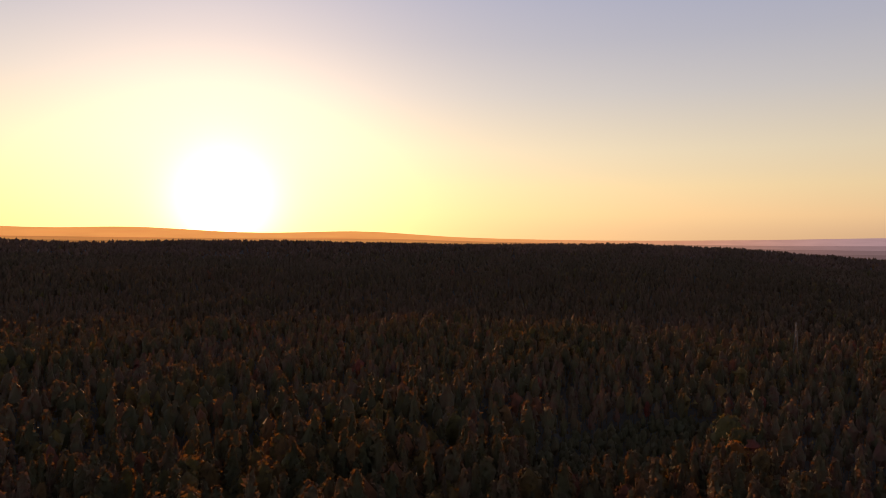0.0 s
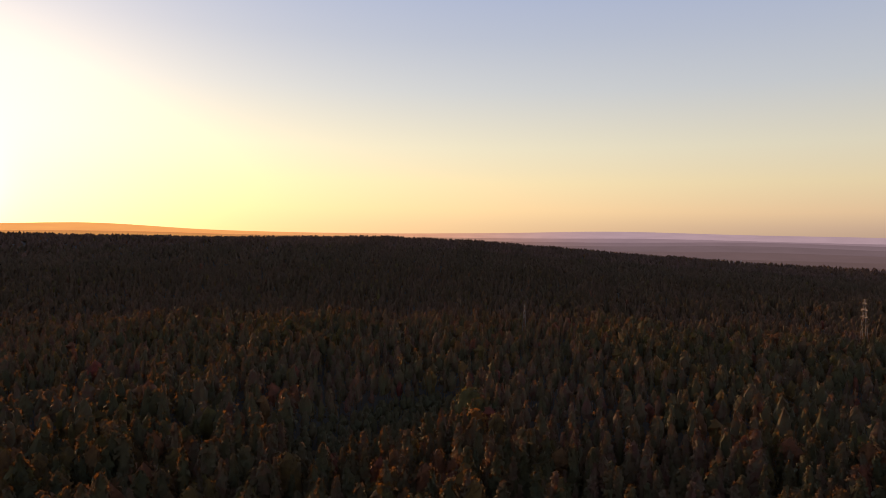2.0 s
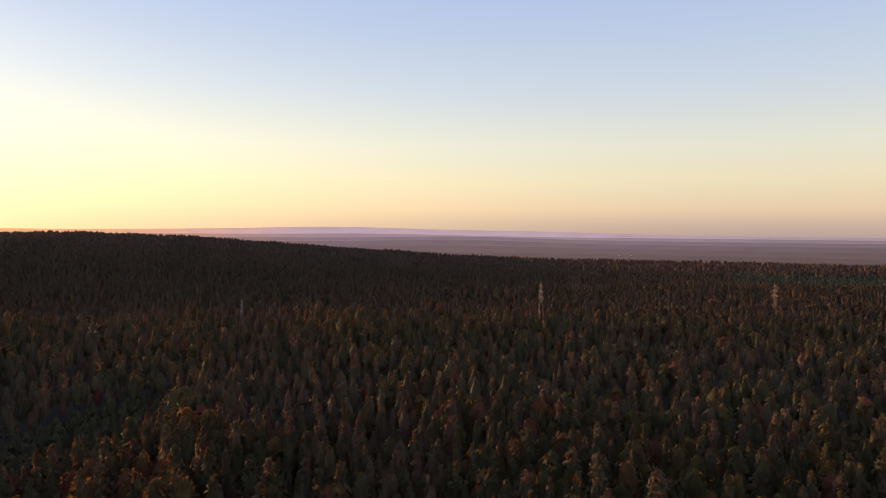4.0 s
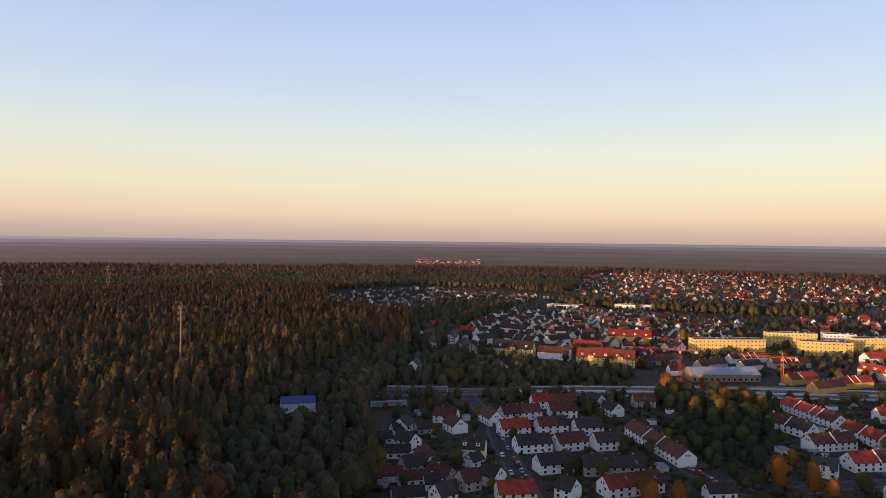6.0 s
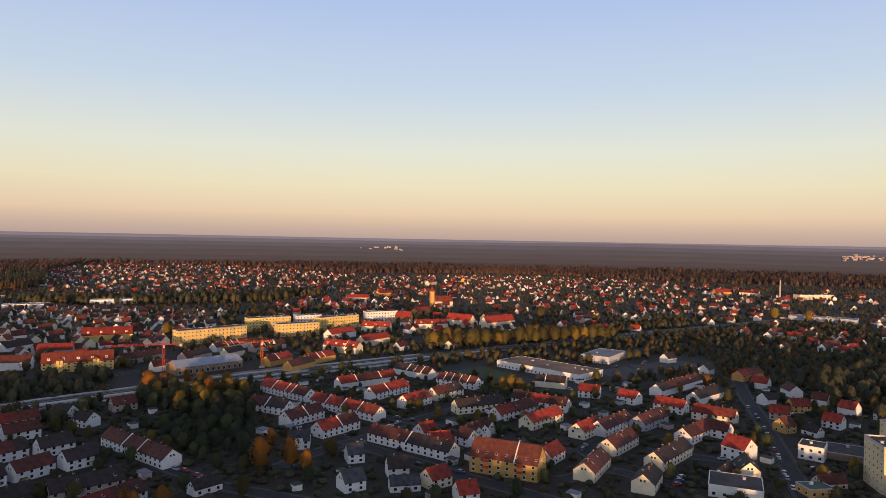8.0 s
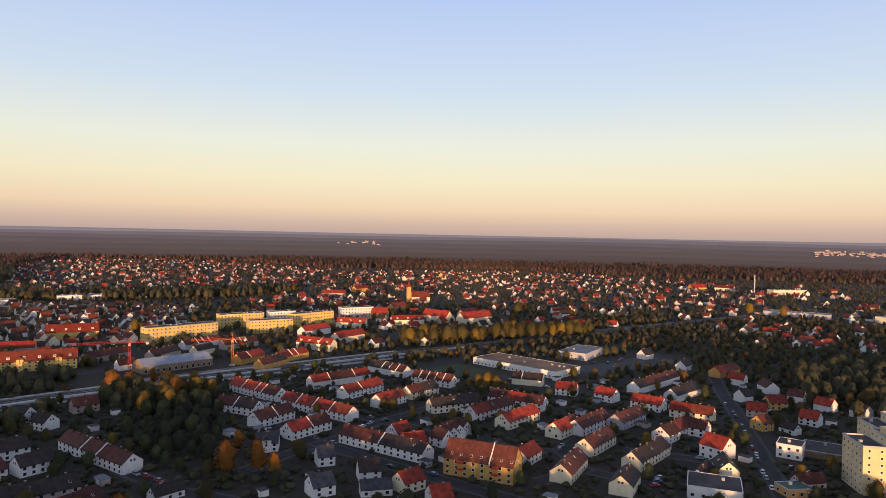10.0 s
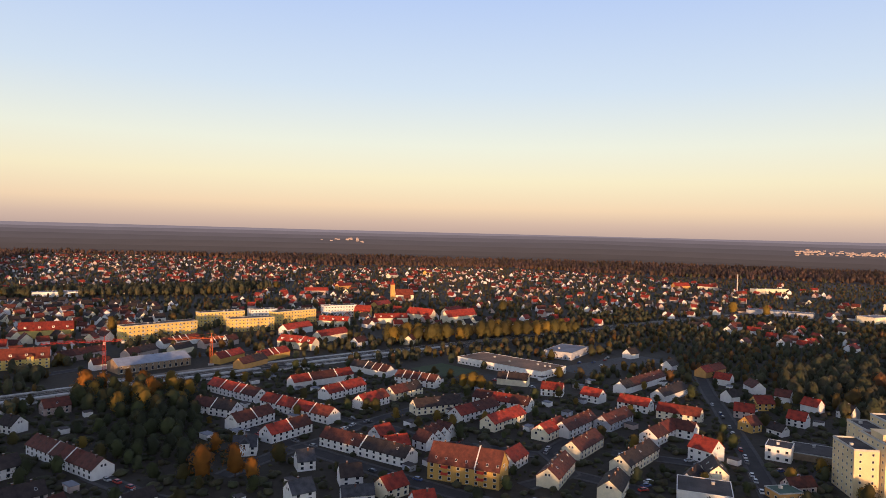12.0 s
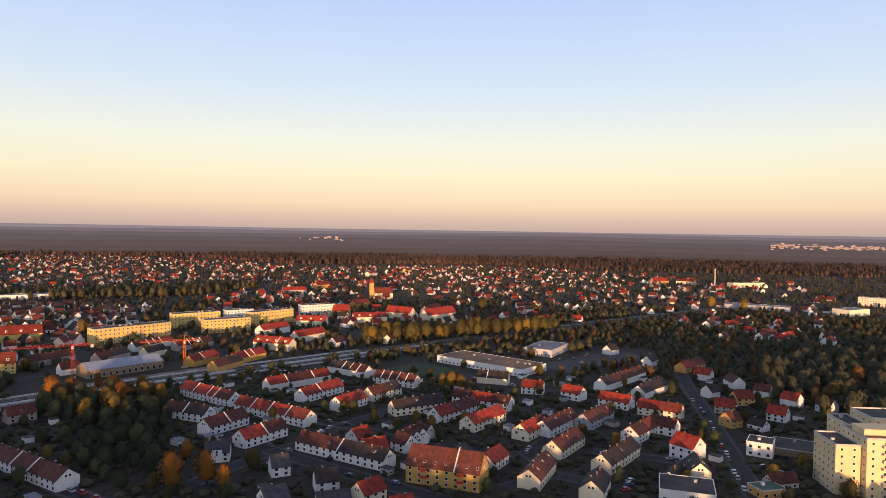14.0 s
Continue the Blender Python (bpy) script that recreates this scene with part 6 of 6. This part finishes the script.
far_settlement(44, 49.5, 3345, 9, 60, 1)
far_settlement(-26, -33.5, 3814, 54, 130, 2, False)
far_settlement(12, 8.5, 3820, 58, 18, 3, False)
far_settlement(117, 122, 3345, 9, 16, 4, False)
far_settlement(104, 103, 3345, 9, 4, 5, False)
tagged(new("far_house_walls", rest["wall"].mesh("far_house_walls", [WALL["W"], WALL["C"], WALL["W"], WALL["P"]])), "pale walls of many far small houses", "houses", kind="stuff")
tagged(new("far_house_roofs", rest["roof"].mesh("far_house_roofs", [ROOF["R"], ROOF["M"], ROOF["D"]])), "red roofs of many far small houses", "houses", kind="stuff")

# Trees between the houses of the middle and the far quarters.
def beside_rail(x, y):
    """Distance from the railway, positive on its north-western side."""
    best, side = np.full(len(x), 1e9), np.zeros(len(x))
    for (x0, y0), (x1, y1) in zip(RAIL, RAIL[1:]):
        dx, dy = x1 - x0, y1 - y0
        k = np.clip(((x - x0) * dx + (y - y0) * dy) / (dx * dx + dy * dy), 0, 1)
        d = np.hypot(x - x0 - k * dx, y - y0 - k * dy)
        closer = d < best
        best = np.where(closer, d, best)
        side = np.where(closer, np.sign(dx * (y - y0) - dy * (x - x0)), side)
    return best * side


x, y, rs = jittered(8.2, 1000, 51)
r, az, rail = np.hypot(x, y), np.degrees(np.arctan2(-x, y)), beside_rail(x, y)
bank = ((rail > 15) & (rail < 62) & (y < 440)) | inside(x, y, EAST_OF_RAIL) | inside(x, y, RAIL_TREES)
east = (x > 150) & (y > 330)
far_bank = (abs(rail) < 70) & (y > 560)
dense = np.where(bank, 0.97, np.where(east, 0.9, np.where(far_bank, 0.75, 0.42)))
woods = [RIGHT_WOOD, BELT, WEST_TREES]
ok = inside(x, y, TOWN) & (bank | ~inside(x, y, GARDENS)) & (r > 330) & (r < 980) & (az < 75) & (az > -42) & clear_of_buildings(x, y) & (rs.uniform(0, 1, len(x)) < dense)
for poly in woods:
    ok &= ~inside(x, y, poly)
x, y, bank, east = x[ok], y[ok], bank[ok], east[ok]
h = np.where(bank, rs.uniform(5.5, 11.5, len(x)), np.where(east, rs.uniform(4, 8.5, len(x)), rs.uniform(4, 9.5, len(x))))
pick = rs.uniform(0, 1, len(x)) + np.where(bank, 0.12, 0)
MIDDLE = [evergreen(14, tr, w, 0.36, 0.12, 0.06, 7, 3, 0.78) for w in (0.32, 0.38, 0.35, 0.28, 0.4, 0.33)]
for lo, hi, mt, word in ((-1, 0.17, AUTUMN, "yellow and brown garden trees between houses"), (0.17, 0.4, NEEDLES, "olive garden trees between houses"), (0.4, 2, DARK_LEAVES, "dark green garden trees between houses")):
    sel = (pick > lo) & (pick <= hi)
    stand("garden_trees", MIDDLE, x[sel], y[sel], h[sel], rs.uniform(0.8, 1.3, sel.sum()), mt, word, rs.uniform(0.35, 1, sel.sum()), "trees")
x, y, rs = jittered(12.5, 2900, 52)
r, az = np.hypot(x, y), np.degrees(np.arctan2(-x, y))
ok = inside(x, y, TOWN) & (r >= 980) & (az < 75) & (az > -42) & clear_of_buildings(x, y) & (rs.uniform(0, 1, len(x)) < np.where(r < 1300, 0.66, 0.56))
x, y = x[ok], y[ok]
h, pick = rs.uniform(3.6, 7.6, len(x)), rs.uniform(0, 1, len(x))
FAR = [evergreen(4, tr, w, 0.36, 0.16, 0.1, 5, 2, 0.68) for w in (0.34, 0.4, 0.37, 0.3, 0.42, 0.35)]
for lo, hi, mt, word in ((-1, 0.08, AUTUMN, "yellow and brown trees of the far quarters"), (0.08, 0.35, MID_NEEDLES, "brown-green trees of the far quarters"), (0.35, 2, DARK_LEAVES, "dark green trees of the far quarters")):
    sel = (pick > lo) & (pick <= hi)
    stand("far_garden_trees", FAR, x[sel], y[sel], h[sel], rs.uniform(0.8, 1.3, sel.sum()), mt, word, rs.uniform(0.3, 1, sel.sum()), "trees")

# Shrubs, hedges and sheds of the gardens.
x, y, rs = jittered(4.4, 530, 61)
ok = inside(x, y, GARDENS) & clear_of_buildings(x, y) & (rs.uniform(0, 1, len(x)) < 0.62)
x, y = x[ok], y[ok]
stand("garden_shrubs", [far_crown(tr, 0.0, 0.55, 2) for _ in range(5)], x, y, rs.uniform(1.0, 3.4, len(x)), rs.uniform(0.9, 1.8, len(x)), DARK_LEAVES, "dark garden shrubs and hedges between houses", rs.uniform(0.3, 1, len(x)), "shrubs")


def garden_shed(x, y, turn, wall, roof, L, D):
    h = thing("garden_shed", pose(x, y, 0, 0, 0, turn), "small garage or shed with a flat roof", "shed", "sheds in the gardens")
    part("wall", Shape().box(-L / 2, -D / 2, -0.2, L / 2, D / 2, 2.5).mesh("wall", wall), h)
    part("roof", Shape().box(-L / 2 - 0.2, -D / 2 - 0.2, 2.5, L / 2 + 0.2, D / 2 + 0.2, 2.7).mesh("roof", roof), h)
    s = Shape().box(-1.15, -0.02, 0, 1.15, 0.04, 2.1)
    for k in range(4):
        s.box(-1.1, 0.04, k * 0.52 + 0.04, 1.1, 0.07, k * 0.52 + 0.48)
    part("gate", s.mesh("gate", FRAME), h, pose(0, -D / 2, 0, 0, 0, 180))


x, y, rs = jittered(21.0, 510, 62)
ok = inside(x, y, GARDENS) & clear_of_buildings(x - 2, y) & clear_of_buildings(x + 2, y + 2) & ~inside(x, y, COPSE)
for i, (a, b) in enumerate(zip(x[ok], y[ok])):
    if rs.uniform() < 0.5:
        garden_shed(a, b, (48, -38, 138)[i % 3] + rs.uniform(-6, 6), WALL["WPWG"[i % 4]], (FLAT_ROOF, PALE_ROOF, FLAT_ROOF)[i % 3], rs.uniform(3.2, 6.5), rs.uniform(3, 5))
